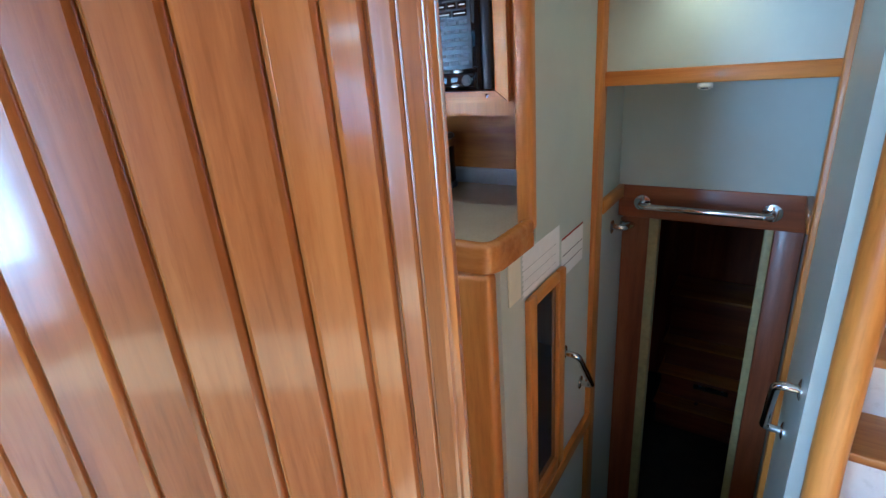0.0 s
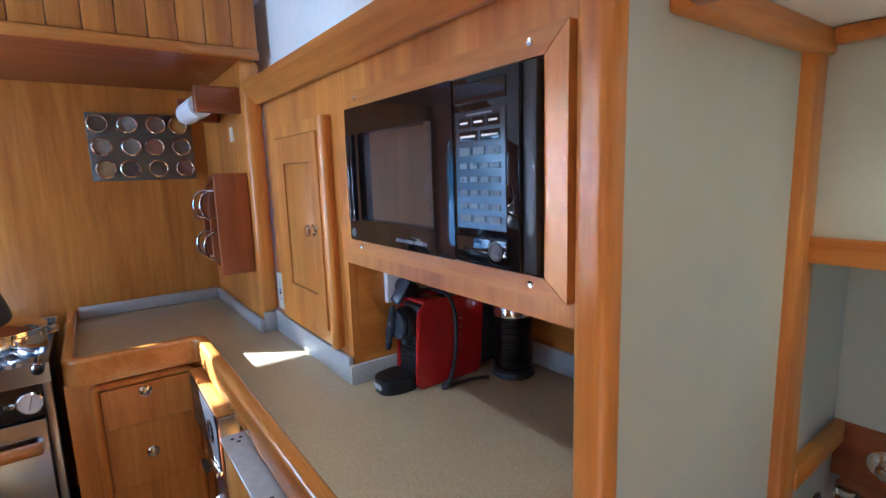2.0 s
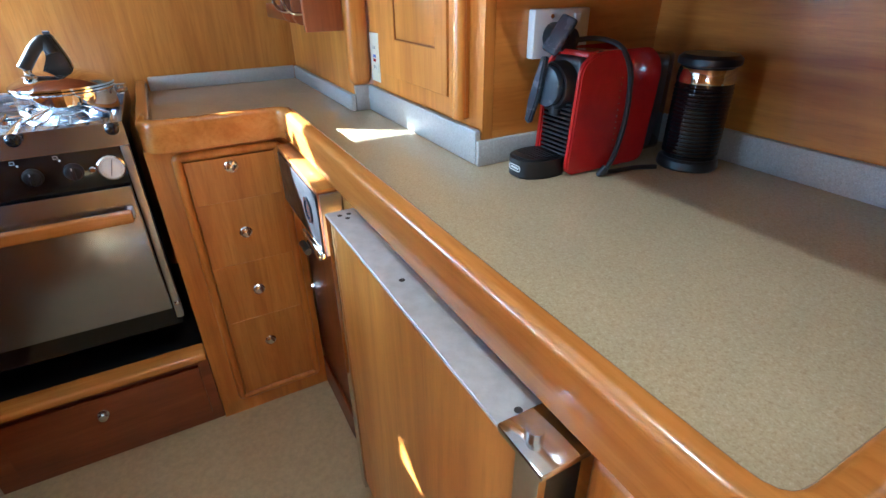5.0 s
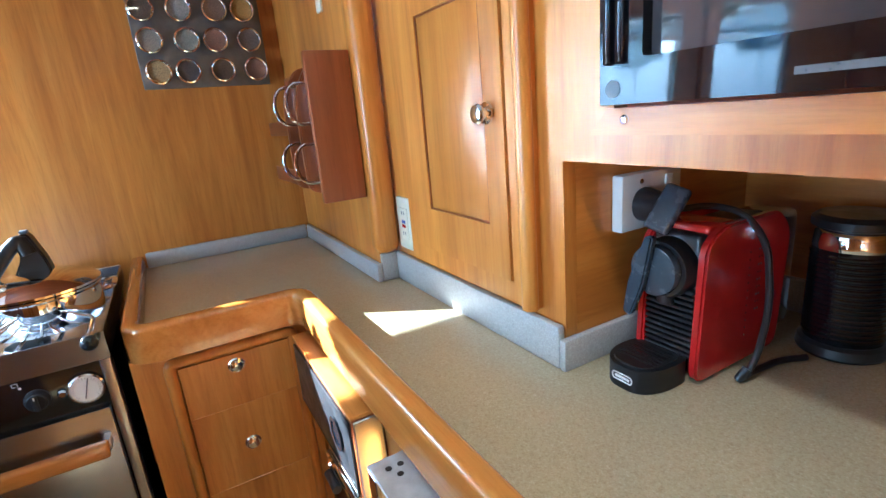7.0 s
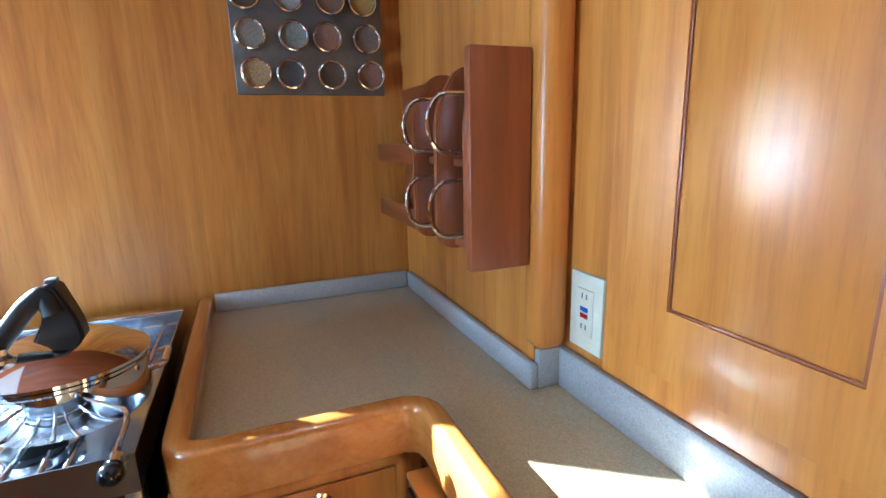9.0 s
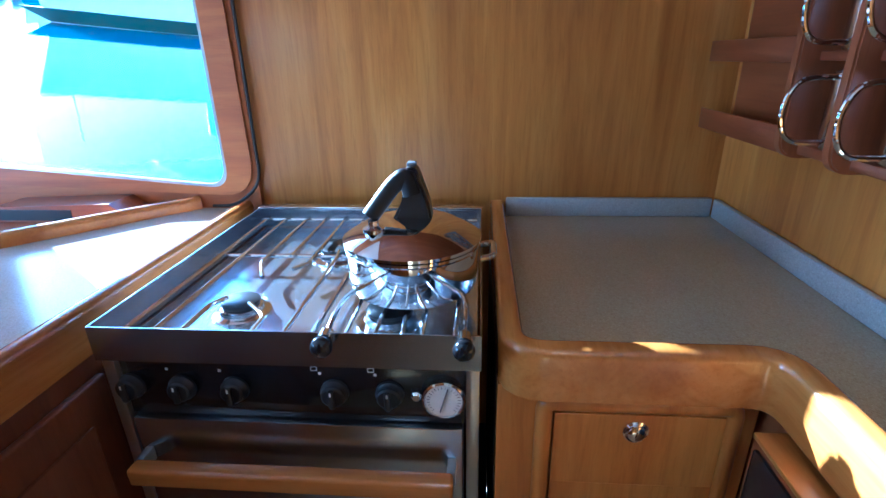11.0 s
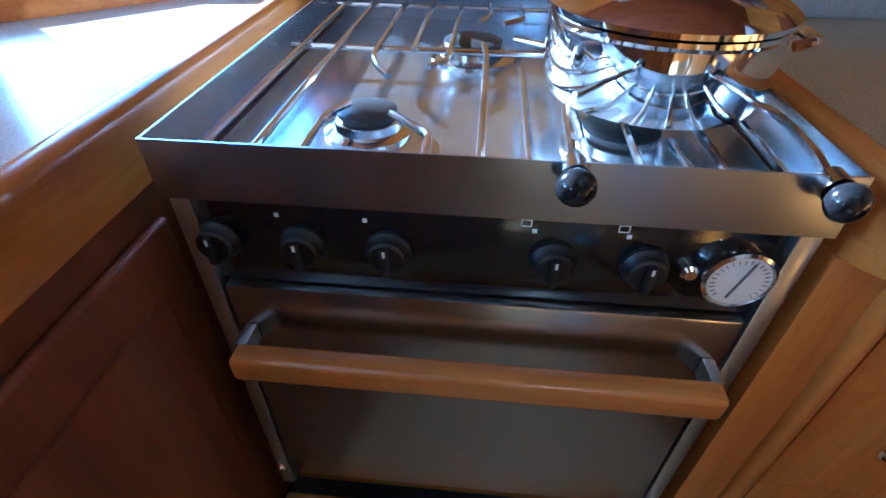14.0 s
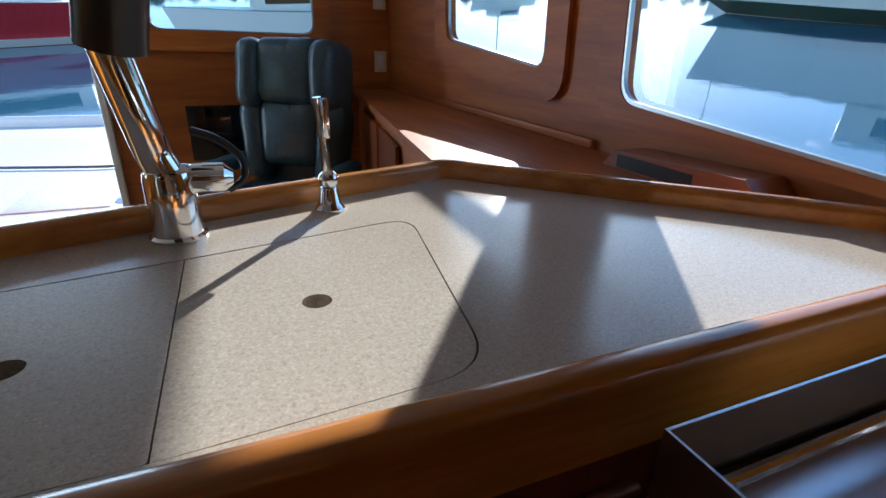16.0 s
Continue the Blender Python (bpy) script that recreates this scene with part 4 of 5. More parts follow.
part("badge_bar", box(B(), 1.293, 1.316, 0.0817, 0.0827, TOP + 0.016, TOP + 0.0195), WHITEP, dt)
# Steel dots stand in for the shine on vent holes; black ones are holes.
for y, n in ((0.262, 12), (0.284, 9), (0.29, 9)):
    for i in range(n):
        part("vent_slot", box(B(), EX1 + 0.0002, EX1 + 0.0008, y, y + 0.0025, 1.07 - i * 0.011, 1.0725 - i * 0.011), STEELX if y < 0.27 or i % 2 else BLACK, es)
cord = thing("power_cord", (1.36, 0.25, TOP), "black power cord from the socket to the worktop", "cord")
part("cable", tube(B(), smooth_path([(1.29, 0.21, 1.13), (1.315, 0.235, 1.135), (1.35, 0.26, 1.126), (1.385, 0.255, 1.09), (1.4, 0.245, 1.01), (1.396, 0.232, 0.94), (1.39, 0.218, TOP + 0.007), (1.386, 0.235, TOP + 0.006), (1.392, 0.3, TOP + 0.006), (1.41, 0.335, TOP + 0.006)], 0.035, 6), 0.0046, 10), BLACK, cord)
part("strain_relief", tube(B(), [(1.391, 0.222, TOP + 0.02), (1.386, 0.214, TOP + 0.0065), (1.384, 0.23, TOP + 0.007)], 0.0062, 10), BLACK, cord)

mf = thing("milk_frother", (1.52, 0.36, TOP), "black ribbed milk frother with chrome collar", "milk frother")
MX, MY = 1.42, 0.408
part("base", lathe(B(), [(0.053, 0.0), (0.055, 0.004), (0.053, 0.016), (0.048, 0.02)], (MX, MY, TOP + 0.001)), BLACK, mf)
prof = [(0.047, 0.0205)]
for i in range(17):
    z = 0.026 + i * 0.0073
    prof += [(0.048, z), (0.0495, z + 0.002), (0.0495, z + 0.0045), (0.048, z + 0.0065)]
part("jug", lathe(B(), prof + [(0.048, 0.155)], (MX, MY, TOP + 0.001), seg=36), GLOSS, mf)
part("collar", lathe(B(), [(0.0485, 0.1555), (0.049, 0.16), (0.047, 0.178), (0.044, 0.182)], (MX, MY, TOP + 0.001), seg=36), CHROME, mf, "chrome collar")
part("lid", lathe(B(), [(0.044, 0.1822), (0.052, 0.186), (0.052, 0.196), (0.045, 0.202), (0.01, 0.203)], (MX, MY, TOP + 0.001), seg=36), BLACK, mf, "dark translucent lid")

ge = thing("wall_outlet", (0.71, 0.066, 1.05), "ivory wall outlet with red and blue test buttons", "outlet")
part("plate", box(B(), 0.672, 0.745, 0.06, 0.0675, 0.988, 1.108, 0.002), IVORY, ge)
part("insert", box(B(), 0.69, 0.727, 0.0575, 0.0598, 1.012, 1.085, 0.001, 1), IVORY, ge)
part("test_button", box(B(), 0.70, 0.717, 0.0565, 0.0573, 1.05, 1.057), BLUEP, ge, "small blue button")
part("reset_button", box(B(), 0.70, 0.717, 0.0565, 0.0573, 1.04, 1.047), RED, ge, "small red button")
for z in (1.07, 1.022):
    for x in (0.703, 0.713):
        part("slot", box(B(), x - 0.001, x + 0.001, 0.0568, 0.0573, z, z + 0.008), INK, ge)

# ---- corner: spice jars, mug rack, paper towel ----
plate = solid("magnetic_plate", box(B(), -0.015, -0.011, -0.388, -0.032, 1.42, 1.676, 0.0015, 1), plain("grey_sheet_steel", (0.2, 0.2, 0.2), 0.42, 0.9), "grey sheet-steel plate on the wooden wall", "spice rack")
SPICES = [(0.09, 0.06, 0.04), (0.25, 0.24, 0.22), (0.2, 0.12, 0.08), (0.35, 0.2, 0.05), (0.22, 0.19, 0.15), (0.2, 0.2, 0.17), (0.22, 0.1, 0.06), (0.14, 0.1, 0.08), (0.3, 0.2, 0.09), (0.06, 0.05, 0.05), (0.08, 0.05, 0.03), (0.19, 0.09, 0.06)]
for i, colour in enumerate(SPICES):
    y, z = -0.348 + (i % 4) * 0.089 + 0.006 * (i % 3 - 1), 1.633 - (i // 4) * 0.084
    j = thing("spice_jar", (-0.011, y, z), "round steel spice tin with a clear lid on the plate", "spice jar", "spice tins on the magnetic plate")
    part("tin", lathe(B(), [(0.03, 0.0), (0.032, 0.002), (0.032, 0.024), (0.0345, 0.025), (0.0355, 0.034), (0.034, 0.037), (0.031, 0.038), (0.029, 0.036), (0.0285, 0.03)], (-0.0108, y, z), (1, 0, 0), 28), CHROME, j)
    part("filling", lathe(B(), [(0.0285, 0.0), (0.0285, 0.001)], (0.0186, y, z), (1, 0, 0), 24), plain("spice", colour, 0.5, var=0.35, scale=300, coat=0.6), j, "spice seen through the lid")

mr = thing("mug_rack", (0.35, 0.0, 1.12), "reddish wooden wall rack holding steel mugs", "mug rack")
part("back_board", box(B(), 0.02, 0.61, 0.004, 0.0155, 1.125, 1.43, 0.002), DARKW["x"], mr)
part("side_panel", box(B(), 0.62, 0.64, -0.096, 0.0035, 1.112, 1.432, 0.003), DARKW["z"], mr)
part("shelf", box(B(), 0.02, 0.6, -0.06, 0.0035, 1.125, 1.14, 0.002), DARKW["x"], mr)
part("shelf", box(B(), 0.02, 0.6, -0.06, 0.0035, 1.262, 1.275, 0.002), DARKW["x"], mr)
part("front_lip", box(B(), 0.02, 0.358, -0.066, -0.0605, 1.12, 1.162, 0.002), DARKW["x"], mr)
part("front_lip", box(B(), 0.02, 0.358, -0.066, -0.0605, 1.258, 1.298, 0.002), DARKW["x"], mr)
for x in (0.36, 0.478, 0.598):
    tongue = holed(B(), round_poly([(-0.09, 1.118), (-0.0005, 1.118), (-0.0005, 1.425), (-0.05, 1.425), (-0.09, 1.355)], 0.035), [], "x", x, x + 0.019)
    bmesh.ops.bevel(tongue, geom=[e for e in tongue.edges if abs(e.verts[0].co.x - e.verts[1].co.x) < 1e-5], offset=0.003, segments=2, affect="EDGES")
    part("divider", tongue, DARKW["z"], mr, "round-topped wooden divider")
mug = None
for x, z in ((0.428, 1.276), (0.428, 1.141), (0.547, 1.276), (0.547, 1.141)):
    if mug is None:
        mug = thing("steel_mug", (x, -0.05, z), "brushed steel mug with a wire handle in the rack", "mug", "mugs in the rack")
        part("cup", lathe(B(), [(0.03, 0.0), (0.032, 0.003), (0.032, 0.105), (0.03, 0.107), (0.0295, 0.02)], (x, -0.029, z + 0.0005), seg=28), STEELX, mug)
        part("handle", tube(B(), smooth_path([(x, -0.059, z + 0.1), (x, -0.112, z + 0.1), (x, -0.128, z + 0.055), (x, -0.112, z + 0.01), (x, -0.059, z + 0.01)], 0.034, 6), 0.004, 10), CHROME, mug, "chrome wire handle")
    else:
        copy_thing(mug, Matrix.Translation((x, -0.05, z)))

pt = thing("paper_towel_holder", (0.56, -0.05, 1.65), "wooden bracket holding a paper towel roll", "towel holder")
part("bracket", box(B(), 0.57, 0.605, -0.12, 0.0155, 1.62, 1.70, 0.006, 3), DARKW["y"], pt)
part("rod", cyl(B(), (0.30, -0.095, 1.645), (0.57, -0.095, 1.645), 0.012), DARKW["x"], pt)
part("bracket", box(B(), 0.27, 0.3, -0.12, 0.0155, 1.62, 1.70, 0.006, 3), DARKW["y"], pt)
rl = thing("paper_towel_roll", (0.44, -0.095, 1.645), "white paper towel roll, nearly used up", "paper roll")
part("paper", lathe(B(), [(0.0205, 0.0), (0.036, 0.0), (0.036, 0.25), (0.0205, 0.25)], (0.31, -0.095, 1.645), (1, 0, 0), 32), PAPER, rl)
part("core", lathe(B(), [(0.0135, -0.002), (0.0195, -0.002), (0.0195, 0.252), (0.0135, 0.252)], (0.31, -0.095, 1.645), (1, 0, 0), 24), plain("cardboard", (0.25, 0.19, 0.12), 0.8), rl, "brown cardboard core")
solid("light_switch", box(B(), 0.44, 0.475, 0.009, 0.0158, 1.54, 1.59, 0.002), IVORY, "small ivory switch on the wooden wall", "switch")

# ---- peninsula with sink lids ----
pn = thing("peninsula", (0.8, -1.35, FLOOR), "wooden peninsula cabinet with two doors facing the galley", "cabinet")
part("body", holed(B(), [(0.002, -1.135), (1.48, -1.135), (1.48, -1.40), (0.51, -1.72), (0.06, -1.30), (0.002, -1.26)], [], "z", FLOOR, PTOP - 0.031), SHADEDW["z"], pn)
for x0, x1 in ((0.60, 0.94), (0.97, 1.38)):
    d = part("door", box(B(), x0, x1, -1.1345, -1.121, 0.08, 0.84, 0.006, 3), SHADEDW["z"], pn)
    part("door_panel", box(B(), x0 + 0.05, x1 - 0.05, -1.1208, -1.116, 0.14, 0.78, 0.004), SHADEDW["z"], d)
pc = thing("sink_counter", (0.8, -1.35, PTOP), "pale speckled solid-surface top with flush sink lids and wooden rails", "worktop")
LIDS = round_poly([(0.695, -1.2), (0.642, -1.552), (0.925, -1.493), (1.30, -1.427), (1.30, -1.186), (0.92, -1.186)], 0.05)
part("slab", holed(B(), [(0.002, -1.14), (1.49, -1.14), (1.49, -1.43), (0.50, -1.755), (0.03, -1.30), (0.002, -1.28)], [LIDS], "z", PTOP - 0.03, PTOP), STONE2, pc)
part("sink_rebate", holed(B(), [(0.635, -1.18), (1.31, -1.18), (1.31, -1.44), (0.635, -1.565)], [], "z", PTOP - 0.03, PTOP - 0.025), SPLASH, pc)


def disc(x, y, r):
    return [(x + r * math.cos(2 * math.pi * i / 20), y + r * math.sin(2 * math.pi * i / 20)) for i in range(20)]


l1 = solid("sink_cover", holed(B(), round_poly([(0.6964, -1.2012), (0.6436, -1.5505), (0.9235, -1.4918), (0.9235, -1.1875)], 0.0495)[:14] + [(0.9245, -1.4916), (0.9245, -1.1875)], [disc(0.804, -1.35, 0.014)], "z", PTOP - 0.0245, PTOP - 0.0005), STONE2, "flush speckled sink lid with a finger hole", "sink lid", "sink lids")
l2 = solid("sink_cover", holed(B(), round_poly([(0.9258, -1.1875), (0.9258, -1.4912), (1.2985, -1.4258), (1.2985, -1.1875)], 0.003), [disc(1.033, -1.32, 0.014)], "z", PTOP - 0.0245, PTOP - 0.0005), STONE2, "flush speckled sink lid with a finger hole", "sink lid", "sink lids")
part("front_rail", sweep(B(), [(0.02, -1.148), (1.50, -1.148)], round_profile(0.03, 0.87, 0.945, 0.012)), RAILW["x"], pc, "glossy varnished rail")
part("back_rail", sweep(B(), [(p.x, p.y) for p in smooth_path([(1.50, -1.445, 0), (0.505, -1.762, 0), (0.0, -1.285, 0)], 0.03)], round_profile(0.03, 0.86, 0.952, 0.012)), RAILW["x"], pc, "glossy varnished rail")

fa = thing("mixer_tap", (0.935, -1.57, PTOP), "chrome kitchen mixer tap with black spray head", "tap")
part("base", lathe(B(), [(0.033, 0), (0.033, 0.004), (0.029, 0.007), (0.028, 0.075), (0.026, 0.082)], (0.935, -1.57, PTOP)), CHROME, fa)
part("neck", tube(B(), smooth_path([(0.937, -1.57, 1.0), (0.945, -1.57, 1.02), (0.968, -1.555, 1.15)], 0.02), 0.02, 18), CHROME, fa)
part("spray_head", tube(B(), [(0.962, -1.556, 1.135), (0.95, -1.545, 1.19), (0.935, -1.52, 1.235)], 0.033, 20), BLACK, fa, "black rubber spray head")
part("mixer_barrel", lathe(B(), [(0.017, 0.0), (0.018, 0.03), (0.0165, 0.033), (0.018, 0.036), (0.018, 0.07), (0.01, 0.08)], (0.945, -1.57, 0.993), (-1, 0.0, -0.04)), CHROME, fa)
part("lever", tube(B(), smooth_path([(0.872, -1.57, 0.975), (0.852, -1.57, 0.985), (0.85, -1.575, 1.01), (0.875, -1.58, 1.035), (0.905, -1.585, 1.045)], 0.02), 0.005, 8), BLACK, fa, "black looped lever")
ft = thing("filter_tap", (0.742, -1.622, PTOP), "small chrome filter tap on the peninsula", "tap")
part("base", lathe(B(), [(0.022, 0), (0.022, 0.004), (0.016, 0.012), (0.0135, 0.03), (0.012, 0.034)], (0.742, -1.622, PTOP)), CHROME, ft)
part("valve", ball(B(), (0.742, -1.622, PTOP + 0.045), 0.0145), CHROME, ft)
part("stem", tube(B(), [(0.742, -1.622, PTOP + 0.05), (0.747, -1.622, 1.04), (0.751, -1.62, 1.078)], 0.006, 10), CHROME, ft)
part("lever", box(B(), 0.738, 0.746, -1.614, -1.604, 1.025, 1.078, 0.003), CHROME, ft)

# ---- diagonal planked bulkhead beside the passage ----
bh = thing("planked_bulkhead", (1.85, -0.88, FLOOR), "glossy varnished bulkhead of vertical planks with rounded end", "bulkhead", kind="structure")
start, u = Vector((2.08, -0.74, 0)), Vector((-0.75, -0.66, 0))
run = u.normalized()
cols = [Vector((2.116, -0.658, 0)), Vector((2.148, -0.681, 0)), Vector((2.175, -0.701, 0)), Vector((2.142, -0.7, 0)), Vector((2.112, -0.712, 0))] + [start + run * k for k in (0.002, 0.066, 0.147, 0.228, 0.309, 0.39, 0.471, 0.552, 0.633, 0.714)]
for a, b in zip(cols, cols[1:]):
    d = (b - a).normalized()
    back = Vector((-d.y, d.x, 0)) * -1
    if back.dot(Vector((-0.5, 0.8, 0))) < 0:
        back = -back
    deep = 0.03 if a.y < -0.69 else 0.014
    wide = min(0.009, (b - a).length * 0.16)
    sunk = wide * 1.2
    bm = B()
    f = [a + d * 0.0002 + back * sunk, a + d * wide * 0.35 + back * sunk * 0.4, a + d * wide, b - d * wide, b - d * wide * 0.35 + back * sunk * 0.4, b - d * 0.0002 + back * sunk, b - d * 0.0002 + back * deep, a + d * 0.0002 + back * deep]
    holed(bm, [(p.x, p.y) for p in f], [], "z", FLOOR, CEIL)
    part("plank", bm, BULKW, bh)

part("core", holed(B(), [(2.112, -0.7), (2.15, -0.694), (2.146, -0.686), (2.118, -0.668), (2.05, -0.72), (2.07, -0.735)], [], "z", FLOOR, CEIL - 0.002), BULKW, bh)

LAMPS, LAMPY, LAMPW = (1.62,), -0.35, 1.5

# ---- stairwell details ----
hr = thing("grab_rail", (2.27, 0.87, 0.76), "polished steel grab rail on the header", "grab rail")
part("bar", tube(B(), smooth_path([(2.05, 0.893, 0.765), (2.05, 0.845, 0.763), (2.49, 0.845, 0.763), (2.49, 0.893, 0.765)], 0.035), 0.0125, 14), STEELX, hr)
for x in (2.05, 2.49):
    fl = part("flange", lathe(B(), [(0.032, 0), (0.032, 0.004), (0.02, 0.008)], (x, 0.8948, 0.765), (0, -1, 0)), STEELX, hr)
    for a in range(3):
        part("screw", lathe(B(), [(0.004, 0), (0.003, 0.001)], (x + 0.024 * math.cos(a * 2.1 + 0.5), 0.8905, 0.765 + 0.024 * math.sin(a * 2.1 + 0.5)), (0, -1, 0), 8), INK, fl)


def grab(x, y, z, side, dy, dz, length):
    g = thing("grab_bar", (x, y, z), "polished steel grab handle on the stairwell wall", "grab handle", "stairwell grab handles")
    a, b = Vector((x, y, z)), Vector((x, y + dy * length, z + dz * length))
    o = Vector((side * 0.05, 0, 0))
    part("bar", tube(B(), smooth_path([a, a + o, b + o, b], 0.03), 0.0115, 14), STEELX, g)
    for p in (a, b):
        part("flange", lathe(B(), [(0.027, 0), (0.027, 0.003), (0.016, 0.007)], p, (side, 0, 0)), STEELX, g)


grab(1.9525, 0.295, 0.375, 1, 0.6, -0.8, 0.3)
grab(2.6015, 0.125, 0.56, -1, 0.6, -0.8, 0.36)
grab(1.973, 0.745, 0.70, 1, 1.0, -0.2, 0.14)
sl = thing("small_sensor", (2.267, 0.62, 1.24), "small white sensor under the rail", "sensor")
part("housing", lathe(B(), [(0.022, 0), (0.022, 0.008), (0.018, 0.012)], (2.267, 0.603, 1.232), (0, -0.3, -1), 20), WHITEP, sl)
part("lens", box(B(), 2.257, 2.277, 0.59, 0.598, 1.219, 1.224), INK, sl)
dl = thing("downlight", (2.26, 0.45, 1.62), "small warm downlight over the stairwell", "lamp")
part("ring", holed(B(), disc(2.26, 0.45, 0.035), [disc(2.26, 0.45, 0.026)], "z", 1.615, 1.6245), CHROME, dl)
part("bulb", lathe(B(), [(0.0255, 0), (0.0255, 0.003)], (2.26, 0.45, 1.6205)), LAMPGLOW, dl, "lit warm bulb")
spot = new("downlight_beam", bpy.data.lights.new("downlight_beam", "SPOT"))
spot.data.energy, spot.data.color, spot.data.spot_size, spot.data.spot_blend, spot.data.shadow_soft_size = 0.3, (1.0, 0.8, 0.45), radians(110), 0.8, 0.02
spot.matrix_world = look((2.26, 0.45, 1.612), (2.26, 0.56, 1.2))

# Unseen downlight, placed to cast the shadow edge inside the worktop recess.
for LX in LAMPS:
    gl = thing("downlight", (LX, LAMPY, CEIL), "round chrome downlight in the headliner over the galley", "lamp", "galley downlights")
    part("ring", holed(B(), disc(LX, LAMPY, 0.04), [disc(LX, LAMPY, 0.03)], "z", CEIL - 0.009, CEIL - 0.0005), CHROME, gl)
    part("bulb", lathe(B(), [(0.0295, 0), (0.0295, 0.003)], (LX, LAMPY, CEIL - 0.004)), LAMPGLOW, gl, "lit warm bulb")
    beam = new("downlight_beam", bpy.data.lights.new("downlight_beam", "SPOT"))
    beam.data.energy, beam.data.color, beam.data.spot_size, beam.data.spot_blend, beam.data.shadow_soft_size = LAMPW, (1.0, 0.92, 0.8), radians(100), 0.6, 0.055
    beam.matrix_world = look((LX, LAMPY, CEIL - 0.012), (LX, LAMPY + 0.02, 1.0))

lv = thing("framed_glass_panel", (1.953, 0.11, 0.35), "tall wooden frame with glass set in the stairwell wall", "framed panel")
for a in ((-0.018, 0.03), (0.205, 0.255)):
    part("stile", box(B(), 1.953, 1.972, a[0], a[1], -0.06, 0.722, 0.004), WOOD["z"], lv)
part("rail", box(B(), 1.953, 1.972, 0.0305, 0.2045, 0.69, 0.722, 0.004), WOOD["y"], lv)
part("rail", box(B(), 1.953, 1.972, 0.0305, 0.2045, -0.06, -0.01, 0.004), WOOD["y"], lv)
part("glass", box(B(), 1.9535, 1.957, 0.0305, 0.2045, -0.0095, 0.6895), TINT, lv, "dark reflective glass")
structure("floor_trim", box(B(), 1.953, 1.975, -0.1, 0.56, -0.12, -0.061, 0.005), WOOD["y"], "wooden trim at floor level of the stairwell")
pp = thing("paper_notes", (1.953, 0.15, 0.78), "white paper notes taped on the laminate wall", "paper notes")
torn = []
for i in range(9):
    torn += [(-0.03, 0.862 - i * 0.0149), (-0.018, 0.862 - (i + 0.5) * 0.0149)]
part("sheet", holed(B(), torn + [(-0.03, 0.728), (0.24, 0.728), (0.24, 0.862)], [], "x", 1.9525, 1.9535), PAPER, pp, "note with a torn zigzag edge")
for i in range(3):
    part("text_line", box(B(), 1.9536, 1.954, -0.02, 0.21, 0.75 + i * 0.03, 0.7505 + i * 0.03), PRINT, pp)
part("sheet", box(B(), 1.9525, 1.9533, 0.26, 0.46, 0.67, 0.80), PAPER, pp)
part("red_line", box(B(), 1.9536, 1.954, 0.26, 0.455, 0.802, 0.808), RED, pp)
part("text_line", box(B(), 1.9536, 1.954, 0.27, 0.45, 0.745, 0.748), INK, pp)
part("text_line", box(B(), 1.9536, 1.954, 0.27, 0.45, 0.71, 0.712), INK, pp)
solid("switch_plate", box(B(), 1.9525, 1.958, -0.115, -0.045, 0.745, 0.865, 0.002), IVORY, "ivory blank plate on the laminate wall", "plate")

hp = thing("handrail_post", (2.64, -0.02, FLOOR), "rounded varnished wooden handrail post by the stairs", "post")
part("post", tube(B(), [(2.665, -0.045, FLOOR), (2.655, -0.02, 0.5), (2.655, -0.02, CEIL)], 0.032, 20), WOOD["z"], hp)
us = thing("flybridge_stairs", (3.0, 0.4, FLOOR), "steps with wooden treads and white risers going up", "stairs")
for i in range(5):
    z = 0.17 + i * 0.185
    part("riser", box(B(), 2.70, 3.4, 0.05 + i * 0.16, 0.065 + i * 0.16, z - 0.185 if i else FLOOR, z - 0.0005), GELCOAT, us)
    part("tread", box(B(), 2.69, 3.4, 0.02 + i * 0.16, 0.22 + i * 0.16, z, z + 0.028, 0.006, 3), WOOD["x"], us)

# ---- lower cabin ----
dw = thing("drawer_steps", (2.25, 2.5, -1.3), "dark wooden stepped drawers in the lower cabin", "drawers")
for i, (z, y) in enumerate(((-1.1, 2.15), (-0.9, 2.25), (-0.7, 2.35), (-0.35, 2.45))):
    part("drawer_front", box(B(), 1.98, 2.51, y, 2.79, z - 0.19 if i < 3 else -0.69, z - 0.012, 0.003), DARKW["x"], dw)
    part("step_edge", box(B(), 1.96, 2.53, y - 0.015, 2.79, z - 0.011, z + 0.008, 0.004), WOOD["x"], dw)
part("pull", box(B(), 2.2, 2.42, 2.233, 2.2485, -0.98, -0.93, 0.006), STEELX, dw, "steel pull plate")
part("pull", ball(B(), (2.24, 2.135, -1.02), 0.014), CHROME, dw)

# ---- saloon ----
lg = thing("side_console", (0.2, -2.8, FLOOR), "low wooden console along the saloon windows", "console")
part("body", holed(B(), [(0.003, -1.45), (0.30, -1.66), (0.44, -1.80), (0.37, -2.4), (0.19, -3.79), (0.003, -3.79)], [], "z", FLOOR, 0.884), SALOONW["z"], lg)
part("top", holed(B(), [(0.003, -1.36), (0.10, -1.40), (0.48, -1.78), (0.40, -2.4), (0.215, -3.785), (0.003, -3.785)], [], "z", 0.8845, 0.91), SALOONW["y"], lg)
part("wall_trim", box(B(), 0.003, 0.018, -3.78, -1.95, 0.911, 0.935, 0.004), SALOONW["y"], lg)
